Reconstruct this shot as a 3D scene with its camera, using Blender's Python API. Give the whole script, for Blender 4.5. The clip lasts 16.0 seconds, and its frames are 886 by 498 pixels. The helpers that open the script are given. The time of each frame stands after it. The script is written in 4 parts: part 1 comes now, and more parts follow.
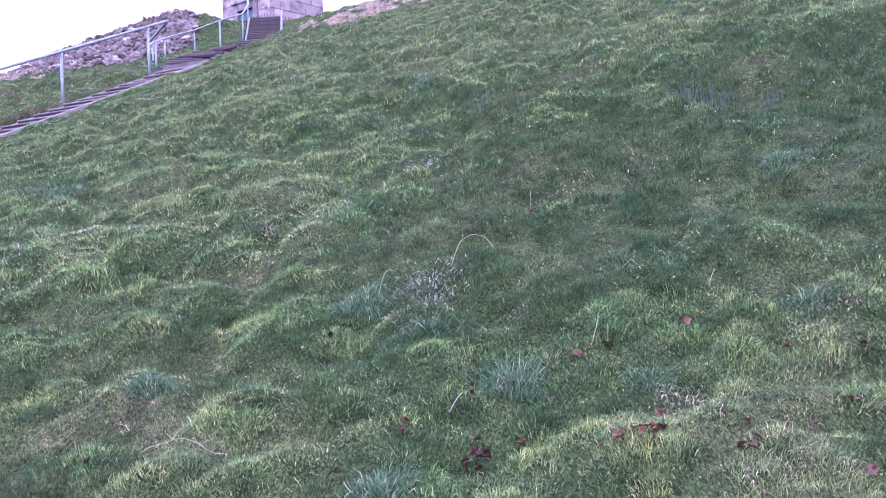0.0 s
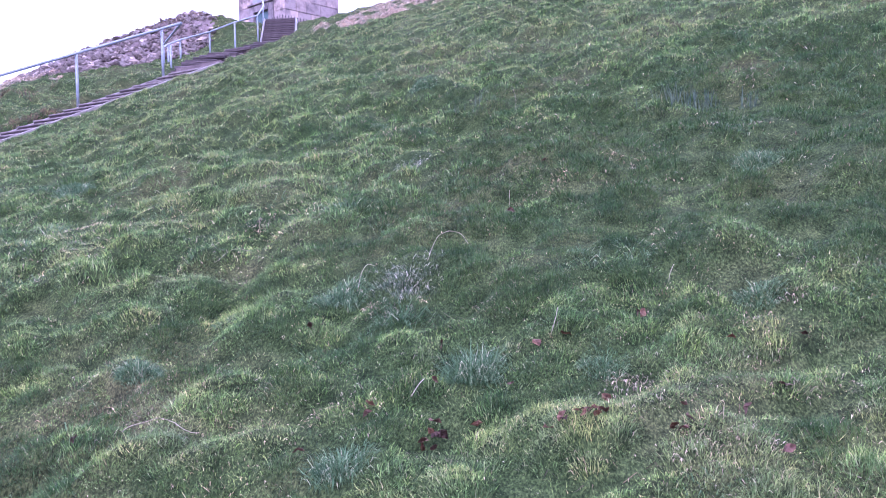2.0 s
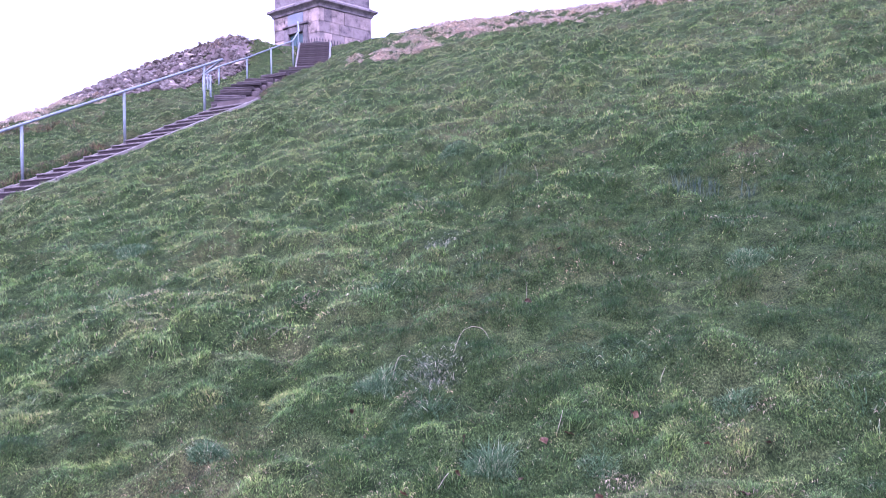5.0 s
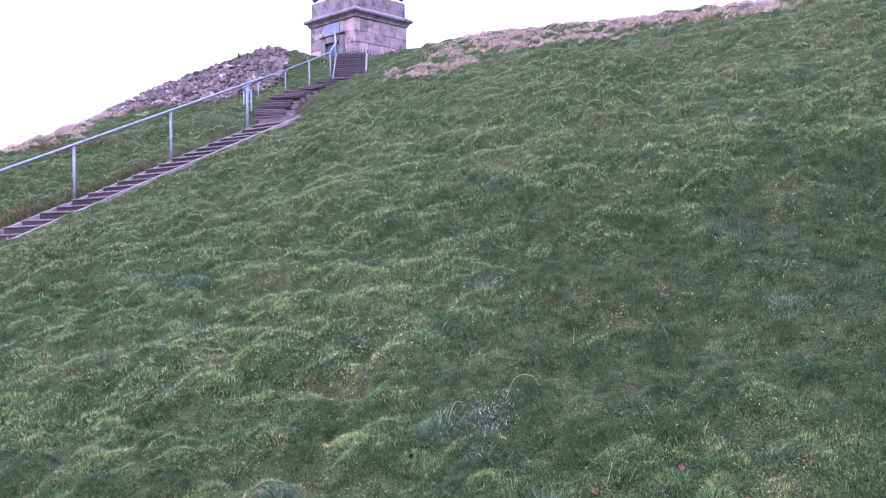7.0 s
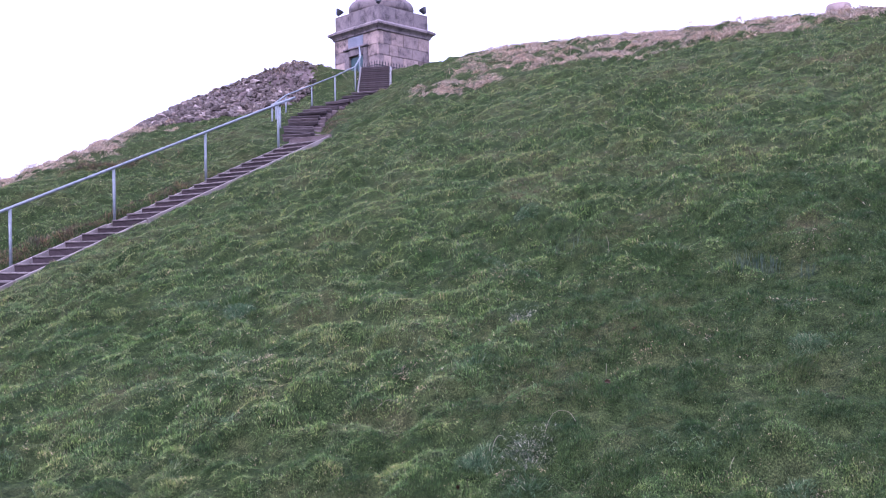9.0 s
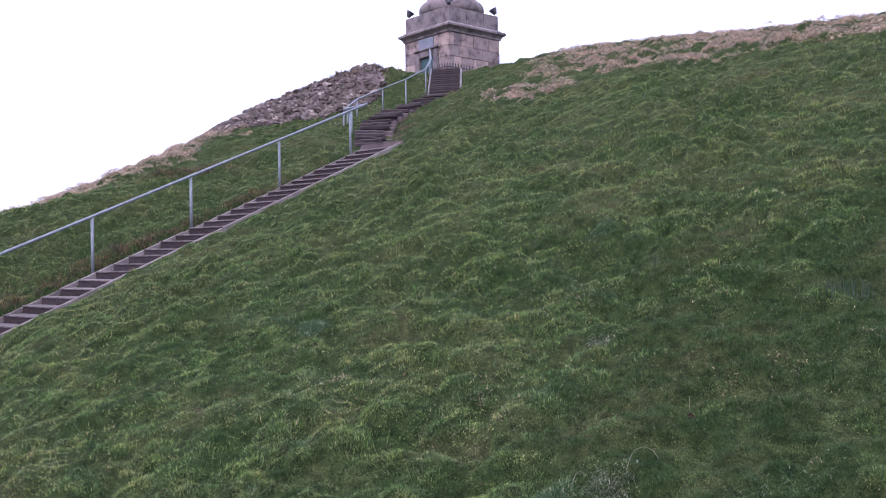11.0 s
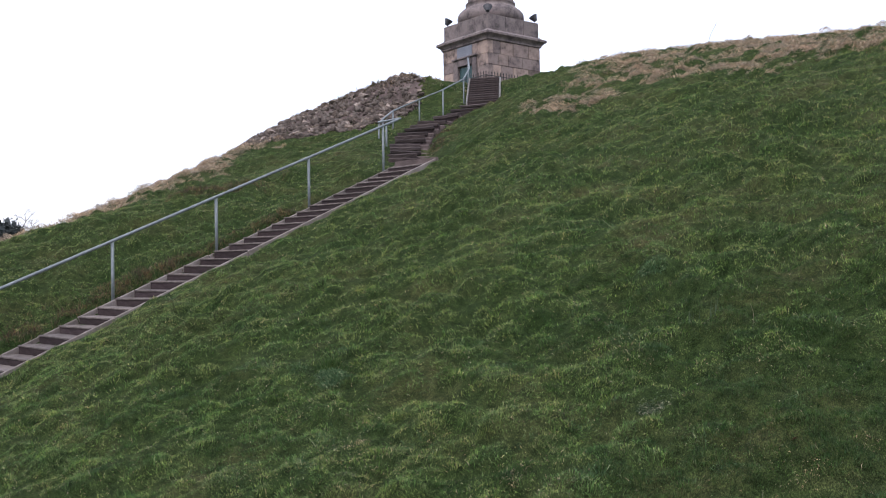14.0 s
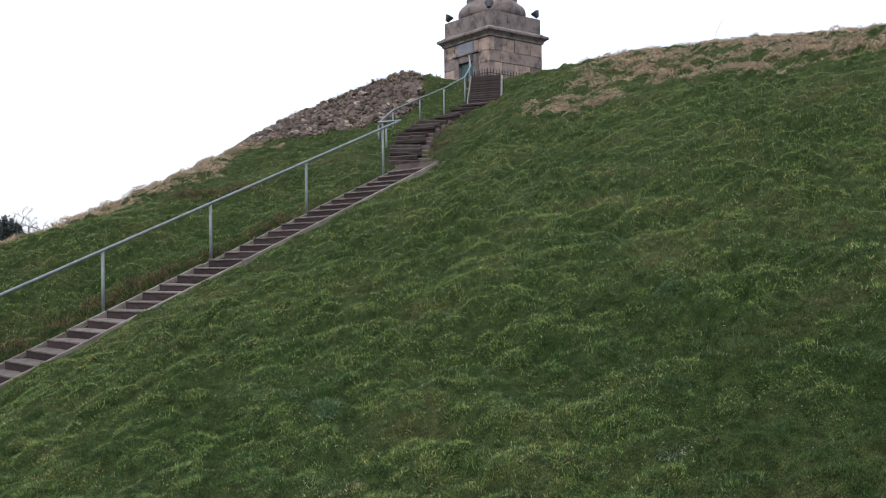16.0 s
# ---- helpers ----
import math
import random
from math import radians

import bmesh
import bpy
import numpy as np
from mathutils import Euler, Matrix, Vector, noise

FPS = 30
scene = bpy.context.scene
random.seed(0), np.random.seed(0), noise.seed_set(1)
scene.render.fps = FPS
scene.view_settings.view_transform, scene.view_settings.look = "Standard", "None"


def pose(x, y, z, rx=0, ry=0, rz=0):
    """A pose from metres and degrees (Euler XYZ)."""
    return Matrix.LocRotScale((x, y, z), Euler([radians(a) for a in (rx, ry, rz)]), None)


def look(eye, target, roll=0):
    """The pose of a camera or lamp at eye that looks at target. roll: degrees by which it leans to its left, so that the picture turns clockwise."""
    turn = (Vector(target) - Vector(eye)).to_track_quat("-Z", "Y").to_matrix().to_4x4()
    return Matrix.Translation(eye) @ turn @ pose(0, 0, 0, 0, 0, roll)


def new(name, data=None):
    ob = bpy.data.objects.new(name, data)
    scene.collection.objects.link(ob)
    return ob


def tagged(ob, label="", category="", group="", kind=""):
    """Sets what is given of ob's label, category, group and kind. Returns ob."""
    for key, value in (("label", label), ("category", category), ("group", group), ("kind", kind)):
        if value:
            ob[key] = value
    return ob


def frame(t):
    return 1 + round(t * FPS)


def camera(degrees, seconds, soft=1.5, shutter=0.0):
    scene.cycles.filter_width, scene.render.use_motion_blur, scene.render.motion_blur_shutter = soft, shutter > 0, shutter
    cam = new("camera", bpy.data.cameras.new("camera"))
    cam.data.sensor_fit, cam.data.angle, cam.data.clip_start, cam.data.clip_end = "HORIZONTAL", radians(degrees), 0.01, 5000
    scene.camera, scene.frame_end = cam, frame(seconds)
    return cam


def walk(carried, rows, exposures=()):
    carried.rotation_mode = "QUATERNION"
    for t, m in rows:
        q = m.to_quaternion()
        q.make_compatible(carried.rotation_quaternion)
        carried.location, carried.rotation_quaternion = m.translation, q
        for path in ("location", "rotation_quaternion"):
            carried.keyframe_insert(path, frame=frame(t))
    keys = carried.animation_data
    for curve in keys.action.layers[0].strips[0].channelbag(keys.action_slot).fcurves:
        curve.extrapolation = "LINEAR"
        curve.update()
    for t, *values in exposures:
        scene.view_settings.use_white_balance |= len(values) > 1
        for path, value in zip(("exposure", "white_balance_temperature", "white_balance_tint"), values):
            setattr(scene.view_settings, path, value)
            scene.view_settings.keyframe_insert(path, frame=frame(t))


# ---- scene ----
cam = camera(52.0, 16.0, soft=1.05)
PATH = [
    (0, (0.019, -0.012, 1.539), (-0.125, 9.987, 1.464), -2.15),
    (0.5, (0.195, 0.1, 1.564), (-0.017, 10.097, 1.491), -1.93),
    (1, (0.294, 0.115, 1.514), (0.031, 10.111, 1.438), -1.77),
    (1.5, (0.276, -0.008, 1.467), (-0.032, 9.987, 1.391), -1.72),
    (2, (0.237, -0.224, 1.506), (-0.098, 9.77, 1.446), -1.92),
    (2.5, (0.215, -0.328, 1.603), (-0.107, 9.667, 1.571), -2.10),
    (3, (0.231, -0.52, 1.677), (-0.165, 9.472, 1.632), -1.91),
    (3.5, (0.267, -0.735, 1.788), (-0.234, 9.253, 1.79), -1.71),
    (4, (0.311, -0.851, 1.897), (-0.259, 9.133, 1.944), -1.41),
    (6.5, (0.217, -1.149, 2.239), (-0.633, 8.814, 2.276), -1.08),
    (7, (0.183, -1.297, 2.362), (-0.803, 8.654, 2.424), -0.99),
    (7.5, (0.178, -1.505, 2.465), (-0.884, 8.438, 2.521), -1.24),
    (8, (0.17, -1.649, 2.528), (-0.937, 8.29, 2.58), -1.24),
    (8.5, (0.149, -1.778, 2.587), (-1.015, 8.153, 2.675), -1.19),
    (9, (0.08, -1.795, 2.65), (-1.125, 8.131, 2.764), -1.16),
    (9.5, (0.035, -1.765, 2.671), (-1.22, 8.155, 2.78), -1.12),
    (10, (-0.005, -1.883, 2.705), (-1.809, 7.953, 2.812), -0.87),
    (12.5, (0.022, -1.26, 3.171), (-2.063, 8.52, 3.263), -0.84),
    (13, (0.034, -1.154, 3.195), (-2.29, 8.571, 3.308), -0.80),
    (13.5, (-0.032, -0.905, 3.207), (-2.406, 8.807, 3.368), -0.85),
    (14, (-0.098, -0.704, 3.275), (-2.479, 9.007, 3.434), -0.83),
    (14.5, (-0.157, -0.525, 3.4), (-2.528, 9.19, 3.534), -0.70),
    (15, (-0.202, -0.383, 3.498), (-2.568, 9.333, 3.618), -0.79),
    (15.5, (-0.246, -0.261, 3.533), (-2.61, 9.455, 3.632), -0.69),
    (16, (-0.252, -0.161, 3.562), (-2.638, 9.55, 3.656), -0.87),
]
EXPOSURES = [(0.0, 1.78, 4900, 60), (4.0, 1.74, 4980, 58), (7.0, 1.5, 5060, 55), (9.0, 1.12, 5180, 49), (12.5, 0.52, 5760, 27), (16.0, 0.27, 6180, 12)]

walk(cam, [(t, look(eye, target, roll)) for t, eye, target, roll in PATH], EXPOSURES)

# ---------------------------------------------------------------- world and sun
world = bpy.data.worlds.new("overcast_sky")
scene.world = world
world.use_nodes = True
wn = world.node_tree.nodes
wl = world.node_tree.links
sky = wn.new("ShaderNodeTexSky")
sky.sky_type = "NISHITA"
sky.sun_disc = False
sky.sun_elevation, sky.sun_rotation = radians(54), radians(194)
sky.air_density, sky.dust_density, sky.ozone_density = 1.0, 4.0, 1.0
bg = wn["Background"]
bg.inputs["Strength"].default_value = 0.1
bg2 = wn.new("ShaderNodeBackground")
bg2.inputs["Color"].default_value = (0.96, 0.965, 1.0, 1)
way = wn.new("ShaderNodeTexCoord")
split = wn.new("ShaderNodeSeparateXYZ")
cloud = wn.new("ShaderNodeMapRange")
cloud.inputs["To Min"].default_value, cloud.inputs["To Max"].default_value = 0.72, 1.25
wl.new(way.outputs["Generated"], split.inputs[0])
wl.new(split.outputs["Z"], cloud.inputs["Value"])
wl.new(cloud.outputs[0], bg2.inputs["Strength"])
add = wn.new("ShaderNodeAddShader")
wl.new(sky.outputs[0], bg.inputs["Color"])
wl.new(bg.outputs[0], add.inputs[0])
wl.new(bg2.outputs[0], add.inputs[1])
wl.new(add.outputs[0], wn["World Output"].inputs["Surface"])

sun = new("sun", bpy.data.lights.new("sun", "SUN"))
sun.data.energy, sun.data.angle, sun.data.color = 0.5, radians(30), (1.0, 0.97, 0.93)
sun.matrix_world = look((-8, -12, 50), (0, 20, 5))


# ---------------------------------------------------------------- materials
def material(name, rough=0.8, metal=0.0):
    m = bpy.data.materials.new(name)
    m.use_nodes = True
    b = m.node_tree.nodes["Principled BSDF"]
    b.inputs["Roughness"].default_value, b.inputs["Metallic"].default_value = rough, metal
    return m, m.node_tree.nodes, m.node_tree.links, b


def noise_node(n, l, scale, detail=4.0, rough=0.6, coord="Object", stretch=None):
    tc = n.new("ShaderNodeTexCoord")
    t = n.new("ShaderNodeTexNoise")
    t.inputs["Scale"].default_value, t.inputs["Detail"].default_value, t.inputs["Roughness"].default_value = scale, detail, rough
    if coord == "World":
        src = n.new("ShaderNodeNewGeometry").outputs["Position"]
    else:
        src = tc.outputs[coord]
    if stretch:
        mp = n.new("ShaderNodeMapping")
        mp.inputs["Scale"].default_value = stretch
        l.new(src, mp.inputs["Vector"])
        src = mp.outputs["Vector"]
    l.new(src, t.inputs["Vector"])
    return t.outputs["Fac"]


def ramp(n, l, fac, stops):
    r = n.new("ShaderNodeValToRGB")
    while len(r.color_ramp.elements) < len(stops):
        r.color_ramp.elements.new(0.5)
    for e, (p, c) in zip(r.color_ramp.elements, stops):
        e.position, e.color = p, (*c, 1)
    l.new(fac, r.inputs["Fac"])
    return r.outputs["Color"]


def mix(n, l, fac, a, b, mode="MIX"):
    x = n.new("ShaderNodeMix")
    x.data_type, x.blend_type = "RGBA", mode
    for sock, v in ((x.inputs[0], fac), (x.inputs[6], a), (x.inputs[7], b)):
        if isinstance(v, bpy.types.NodeSocket):
            l.new(v, sock)
        elif isinstance(v, (int, float)):
            sock.default_value = v
        else:
            sock.default_value = (*v, 1)
    return x.outputs[2]


def bump(n, l, b, height, strength=0.4, distance=0.02):
    k = n.new("ShaderNodeBump")
    k.inputs["Strength"].default_value, k.inputs["Distance"].default_value = strength, distance
    l.new(height, k.inputs["Height"])
    l.new(k.outputs["Normal"], b.inputs["Normal"])


def mottled(name, stops, scale, fine, rough=0.85, metal=0.0, strength=0.5, distance=0.01, coord="Object", vary=0.0, stretch=None):
    """Two scales of noise through a ramp, with relief; vary: how much each piece differs."""
    m, n, l, b = material(name, rough, metal)
    big, small = noise_node(n, l, scale, coord=coord, stretch=stretch), noise_node(n, l, fine, 6.0, 0.7, coord=coord, stretch=stretch)
    col = ramp(n, l, big, stops)
    shade = ramp(n, l, small, [(0.3, (0.6, 0.6, 0.6)), (0.7, (1.25, 1.25, 1.25))])
    col = mix(n, l, 0.8, col, shade, "MULTIPLY")
    if vary:
        info = n.new("ShaderNodeObjectInfo")
        v = ramp(n, l, info.outputs["Random"], [(0.0, (1 - vary,) * 3), (0.5, (1, 1 - 0.1 * vary, 1 - 0.2 * vary)), (1.0, (1 + vary,) * 3)])
        col = mix(n, l, 1.0, col, v, "MULTIPLY")
    l.new(col, b.inputs["Base Color"])
    if rough > 0.8:
        b.inputs["Specular IOR Level"].default_value = 0.12
    bump(n, l, b, small, strength, distance)
    return m


def blade_material(name, stops, patch, patch_stops, patch_scale=0.5, rough=0.55, clumps=0.9):
    """Grass: each blade its own tint, patches over the slope, light through the blade."""
    m, n, l, b = material(name, rough)
    geo = n.new("ShaderNodeNewGeometry")
    col = ramp(n, l, geo.outputs["Random Per Island"], stops)
    big = ramp(n, l, noise_node(n, l, patch_scale, 4.0, 0.6, coord="World"), patch_stops)
    col = mix(n, l, patch, col, big, "MULTIPLY")
    tuft = ramp(n, l, noise_node(n, l, 5.0, 4.0, 0.62, coord="World", stretch=(0.75, 1.1, 1.1)), TUFT)
    col = mix(n, l, clumps, col, tuft, "MULTIPLY")
    fine = ramp(n, l, noise_node(n, l, 24.0, 2.0, 0.6, coord="World"), [(0.36, (0.55, 0.59, 0.57)), (0.5, (0.97, 0.97, 0.97)), (0.66, (1.36, 1.32, 1.22))])
    col = mix(n, l, clumps, col, fine, "MULTIPLY")
    l.new(col, b.inputs["Base Color"])
    b.inputs["Specular IOR Level"].default_value = 0.12
    tr = n.new("ShaderNodeBsdfTranslucent")
    l.new(col, tr.inputs["Color"])
    ms = n.new("ShaderNodeMixShader")
    ms.inputs[0].default_value = 0.3
    l.new(b.outputs[0], ms.inputs[1])
    l.new(tr.outputs[0], ms.inputs[2])
    l.new(ms.outputs[0], n["Material Output"].inputs["Surface"])
    return m


PATCH = [(0.32, (0.88, 0.93, 0.88)), (0.46, (1.0, 1.03, 0.96)), (0.58, (1.14, 1.09, 0.95)), (0.70, (1.04, 1.05, 1.03))]
TUFT = [(0.34, (0.52, 0.63, 0.60)), (0.44, (0.80, 0.89, 0.82)), (0.52, (1.10, 1.09, 0.95)), (0.59, (1.30, 1.21, 0.93)), (0.68, (1.5, 1.33, 1.12))]
GREEN = blade_material("grass_green", [(0.0, (0.037, 0.077, 0.022)), (0.3, (0.075, 0.140, 0.042)), (0.6, (0.135, 0.222, 0.070)), (0.85, (0.202, 0.287, 0.109)), (0.96, (0.267, 0.305, 0.155)), (1.0, (0.437, 0.399, 0.276))], 0.9, PATCH)
# Darker copy of the green: shade between tussocks painted into the blades.
SHADED = blade_material("short_shaded_grass", [(0.0, (0.033, 0.065, 0.021)), (0.4, (0.070, 0.123, 0.040)), (0.8, (0.128, 0.189, 0.071)), (0.93, (0.149, 0.154, 0.080)), (1.0, (0.318, 0.287, 0.203))], 0.8, PATCH)
LIGHT = blade_material("grass_light", [(0.0, (0.066, 0.105, 0.036)), (0.4, (0.134, 0.187, 0.067)), (0.8, (0.210, 0.257, 0.112)), (0.95, (0.271, 0.271, 0.151)), (1.0, (0.451, 0.365, 0.263))], 0.7, PATCH)
DEEP = blade_material("grass_deep", [(0.0, (0.016, 0.040, 0.011)), (0.4, (0.033, 0.067, 0.021)), (0.8, (0.058, 0.104, 0.037)), (0.95, (0.077, 0.106, 0.051)), (1.0, (0.177, 0.170, 0.110))], 0.5, PATCH)
BLUE = blade_material("grass_blue_green", [(0.0, (0.026, 0.060, 0.023)), (0.6, (0.059, 0.115, 0.050)), (0.92, (0.131, 0.194, 0.098)), (1.0, (0.371, 0.354, 0.240))], 0.4, PATCH, clumps=0.25)
STRAW = blade_material("grass_dry", [(0.0, (0.112, 0.077, 0.058)), (0.4, (0.265, 0.195, 0.155)), (0.8, (0.480, 0.368, 0.307)), (0.92, (0.633, 0.504, 0.439)), (1.0, (0.102, 0.112, 0.049))], 0.6, PATCH, 0.8, clumps=0.75)
BROWN = blade_material("dead_bracken", [(0.0, (0.045, 0.030, 0.022)), (0.45, (0.09, 0.064, 0.045)), (0.8, (0.17, 0.125, 0.085)), (0.9, (0.07, 0.09, 0.035)), (1.0, (0.09, 0.12, 0.045))], 0.5, PATCH, 0.8)
FROST = blade_material("bleached_tussock", [(0.0, (0.025, 0.039, 0.023)), (0.45, (0.046, 0.079, 0.039)), (0.7, (0.127, 0.147, 0.096)), (1.0, (0.452, 0.416, 0.329))], 0.3, PATCH, clumps=0.25)
DAFF = blade_material("daffodil_leaf", [(0.0, (0.037, 0.059, 0.042)), (1.0, (0.076, 0.109, 0.080))], 0.2, PATCH)


def turf(name):
    """Matted turf between the blades: thatch, moss and soil at three scales."""
    m, n, l, b = material(name, 0.95)
    b.inputs["Specular IOR Level"].default_value = 0.05
    # Soil tone with shade of the hollows painted in, darker than the blades.
    big = ramp(n, l, noise_node(n, l, 0.7, 5.0, 0.65, coord="World"), [(0.3, (0.019, 0.036, 0.011)), (0.5, (0.029, 0.045, 0.016)), (0.65, (0.046, 0.054, 0.023)), (0.75, (0.075, 0.07, 0.04))])
    mid = ramp(n, l, noise_node(n, l, 9.0, 4.0, 0.7, coord="World"), [(0.35, (0.35, 0.4, 0.35)), (0.65, (1.35, 1.3, 1.2))])
    fine = noise_node(n, l, 75.0, 3.0, 0.7, coord="World", stretch=(1.6, 0.7, 1))
    grain = ramp(n, l, fine, [(0.36, (0.25, 0.28, 0.25)), (0.5, (0.9, 0.9, 0.85)), (0.64, (2.3, 2.1, 1.9))])
    col = mix(n, l, 0.9, mix(n, l, 0.9, big, mid, "MULTIPLY"), grain, "MULTIPLY")
    l.new(col, b.inputs["Base Color"])
    bump(n, l, b, fine, 0.8, 0.03)
    return m


EARTH = turf("turf_thatch")
GRAVEL = mottled("trodden_earth", [(0.3, (0.07, 0.054, 0.050)), (0.7, (0.15, 0.12, 0.11))], 2.0, 40.0, 0.95, strength=0.8, distance=0.03, coord="World")
TIMBER = mottled("weathered_sleeper", [(0.3, (0.022, 0.016, 0.016)), (0.7, (0.056, 0.043, 0.043))], 3.0, 30.0, 0.85, vary=0.25, stretch=(1, 6, 6))
WORN = mottled("worn_sleeper", [(0.3, (0.032, 0.026, 0.025)), (0.7, (0.078, 0.064, 0.060))], 3.0, 30.0, 0.85, vary=0.35, stretch=(1, 6, 6))
SCREE = mottled("scree_soil", [(0.3, (0.05, 0.038, 0.034)), (0.7, (0.14, 0.108, 0.096))], 1.5, 18.0, 0.95, strength=0.9, distance=0.05, coord="World")
PALEWOOD = mottled("pale_edging_board", [(0.3, (0.13, 0.112, 0.098)), (0.7, (0.25, 0.222, 0.20))], 2.0, 40.0, 0.85, vary=0.2)
TREAD = mottled("worn_tread", [(0.3, (0.08, 0.068, 0.061)), (0.7, (0.18, 0.158, 0.144))], 4.0, 45.0, 0.9, vary=0.2)
STEEL = mottled("galvanised_steel", [(0.3, (0.115, 0.135, 0.138)), (0.7, (0.20, 0.225, 0.228))], 8.0, 90.0, 0.55, 0.35, strength=0.1)
WHITE = mottled("white_painted_edge", [(0.3, (0.16, 0.148, 0.135)), (0.7, (0.42, 0.40, 0.375))], 5.0, 50.0, 0.8)
ROCK = mottled("broken_rock", [(0.25, (0.07, 0.055, 0.045)), (0.5, (0.19, 0.158, 0.132)), (0.75, (0.36, 0.315, 0.27))], 2.2, 16.0, 0.9, vary=0.55, strength=0.9, distance=0.04)
IRON = mottled("black_iron", [(0.3, (0.012, 0.012, 0.013)), (0.7, (0.03, 0.028, 0.028))], 10.0, 60.0, 0.6)
LAMPBODY = mottled("dark_lamp_housing", [(0.3, (0.03, 0.03, 0.034)), (0.7, (0.07, 0.07, 0.075))], 5.0, 40.0, 0.5)
LENS = mottled("lamp_glass", [(0.3, (0.10, 0.11, 0.12)), (0.7, (0.16, 0.17, 0.18))], 5.0, 30.0, 0.1)
SLATE = mottled("blue_slate_plaque", [(0.3, (0.11, 0.12, 0.14)), (0.7, (0.165, 0.175, 0.20))], 3.0, 30.0, 0.5)
DOOR = mottled("green_painted_door", [(0.3, (0.014, 0.045, 0.045)), (0.7, (0.028, 0.075, 0.072))], 4.0, 30.0, 0.5)
DRYLEAF = mottled("dead_leaf", [(0.25, (0.06, 0.026, 0.012)), (0.5, (0.115, 0.05, 0.022)), (0.8, (0.20, 0.125, 0.065))], 12.0, 60.0, 0.75, vary=0.5)
TWIG = mottled("pale_stalk", [(0.3, (0.2, 0.165, 0.11)), (0.7, (0.36, 0.31, 0.23))], 9.0, 60.0, 0.8)
PINE = mottled("dark_evergreen", [(0.3, (0.014, 0.020, 0.020)), (0.7, (0.036, 0.046, 0.042))], 2.0, 9.0, 0.8)
BARK = mottled("bare_bark", [(0.3, (0.05, 0.043, 0.042)), (0.7, (0.10, 0.088, 0.085))], 2.0, 20.0, 0.9)


def sandstone(name, a, b_, soot):
    """Ashlar: each block a hue of its own, soot blotches and fine grain."""
    m, n, l, b = material(name, 0.9)
    info = n.new("ShaderNodeObjectInfo")
    base = ramp(n, l, info.outputs["Random"], [(0.0, a), (0.45, [0.5 * (p + q) for p, q in zip(a, b_)]), (0.75, b_), (0.86, [0.8 * p for p in b_]), (1.0, [0.45 * p for p in a])])
    blot = ramp(n, l, noise_node(n, l, 1.7, 5.0, 0.7, coord="World"), [(0.42, (1.1, 1.08, 1.06)), (0.55, (0.75, 0.73, 0.73)), (0.63, (soot,) * 3)])
    col = mix(n, l, 1.0, base, blot, "MULTIPLY")
    grain = noise_node(n, l, 30.0, 6.0, 0.7, coord="World")
    col = mix(n, l, 0.7, col, ramp(n, l, grain, [(0.3, (0.7,) * 3), (0.7, (1.2,) * 3)]), "MULTIPLY")
    l.new(col, b.inputs["Base Color"])
    bump(n, l, b, grain, 0.6, 0.02)
    return m


ASHLAR = sandstone("sandstone_ashlar", (0.31, 0.238, 0.195), (0.19, 0.152, 0.138), 0.3)
DARKSTONE = sandstone("sooty_sandstone", (0.14, 0.118, 0.112), (0.18, 0.15, 0.14), 0.38)
PALESTONE = sandstone("pale_plinth_stone", (0.34, 0.30, 0.255), (0.26, 0.232, 0.20), 0.7)


# ---------------------------------------------------------------- helpers for things
def link(name, mesh, mat, parent=None, label="", m=None):
    ob = new(name, mesh)
    if mat and not mesh.materials:
        mesh.materials.append(mat)
    if parent:
        ob.parent = parent
    if m is not None:
        ob.matrix_local = m
    return tagged(ob, label) if label else ob


def part(name, bm, mat, parent, label="", m=None):
    me = bpy.data.meshes.new(name)
    bm.normal_update()
    bm.to_mesh(me)
    bm.free()
    return link(name, me, mat, parent, label, m)


def empty(name, m, label, category, group="", kind=""):
    ob = new(name)
    ob.empty_display_size = 0.3
    ob.matrix_world = m
    return tagged(ob, label, category, group, kind)


def add_box(bm, x0, x1, y0, y1, z0, z1, bevel=0.0, m=None):
    r = bmesh.ops.create_cube(bm, size=1.0)["verts"]
    bmesh.ops.scale(bm, vec=(x1 - x0, y1 - y0, z1 - z0), verts=r)
    bmesh.ops.translate(bm, vec=((x0 + x1) / 2, (y0 + y1) / 2, (z0 + z1) / 2), verts=r)
    if bevel:
        es = list({e for v in r for e in v.link_edges})
        made = bmesh.ops.bevel(bm, geom=es, offset=bevel, segments=1, affect="EDGES")
        r = list({v for f in made["faces"] for v in f.verts} | {v for v in r if v.is_valid})
    if m is not None:
        bmesh.ops.transform(bm, matrix=m, verts=r)
    return r


def box(*a, **k):
    bm = bmesh.new()
    add_box(bm, *a, **k)
    return bm


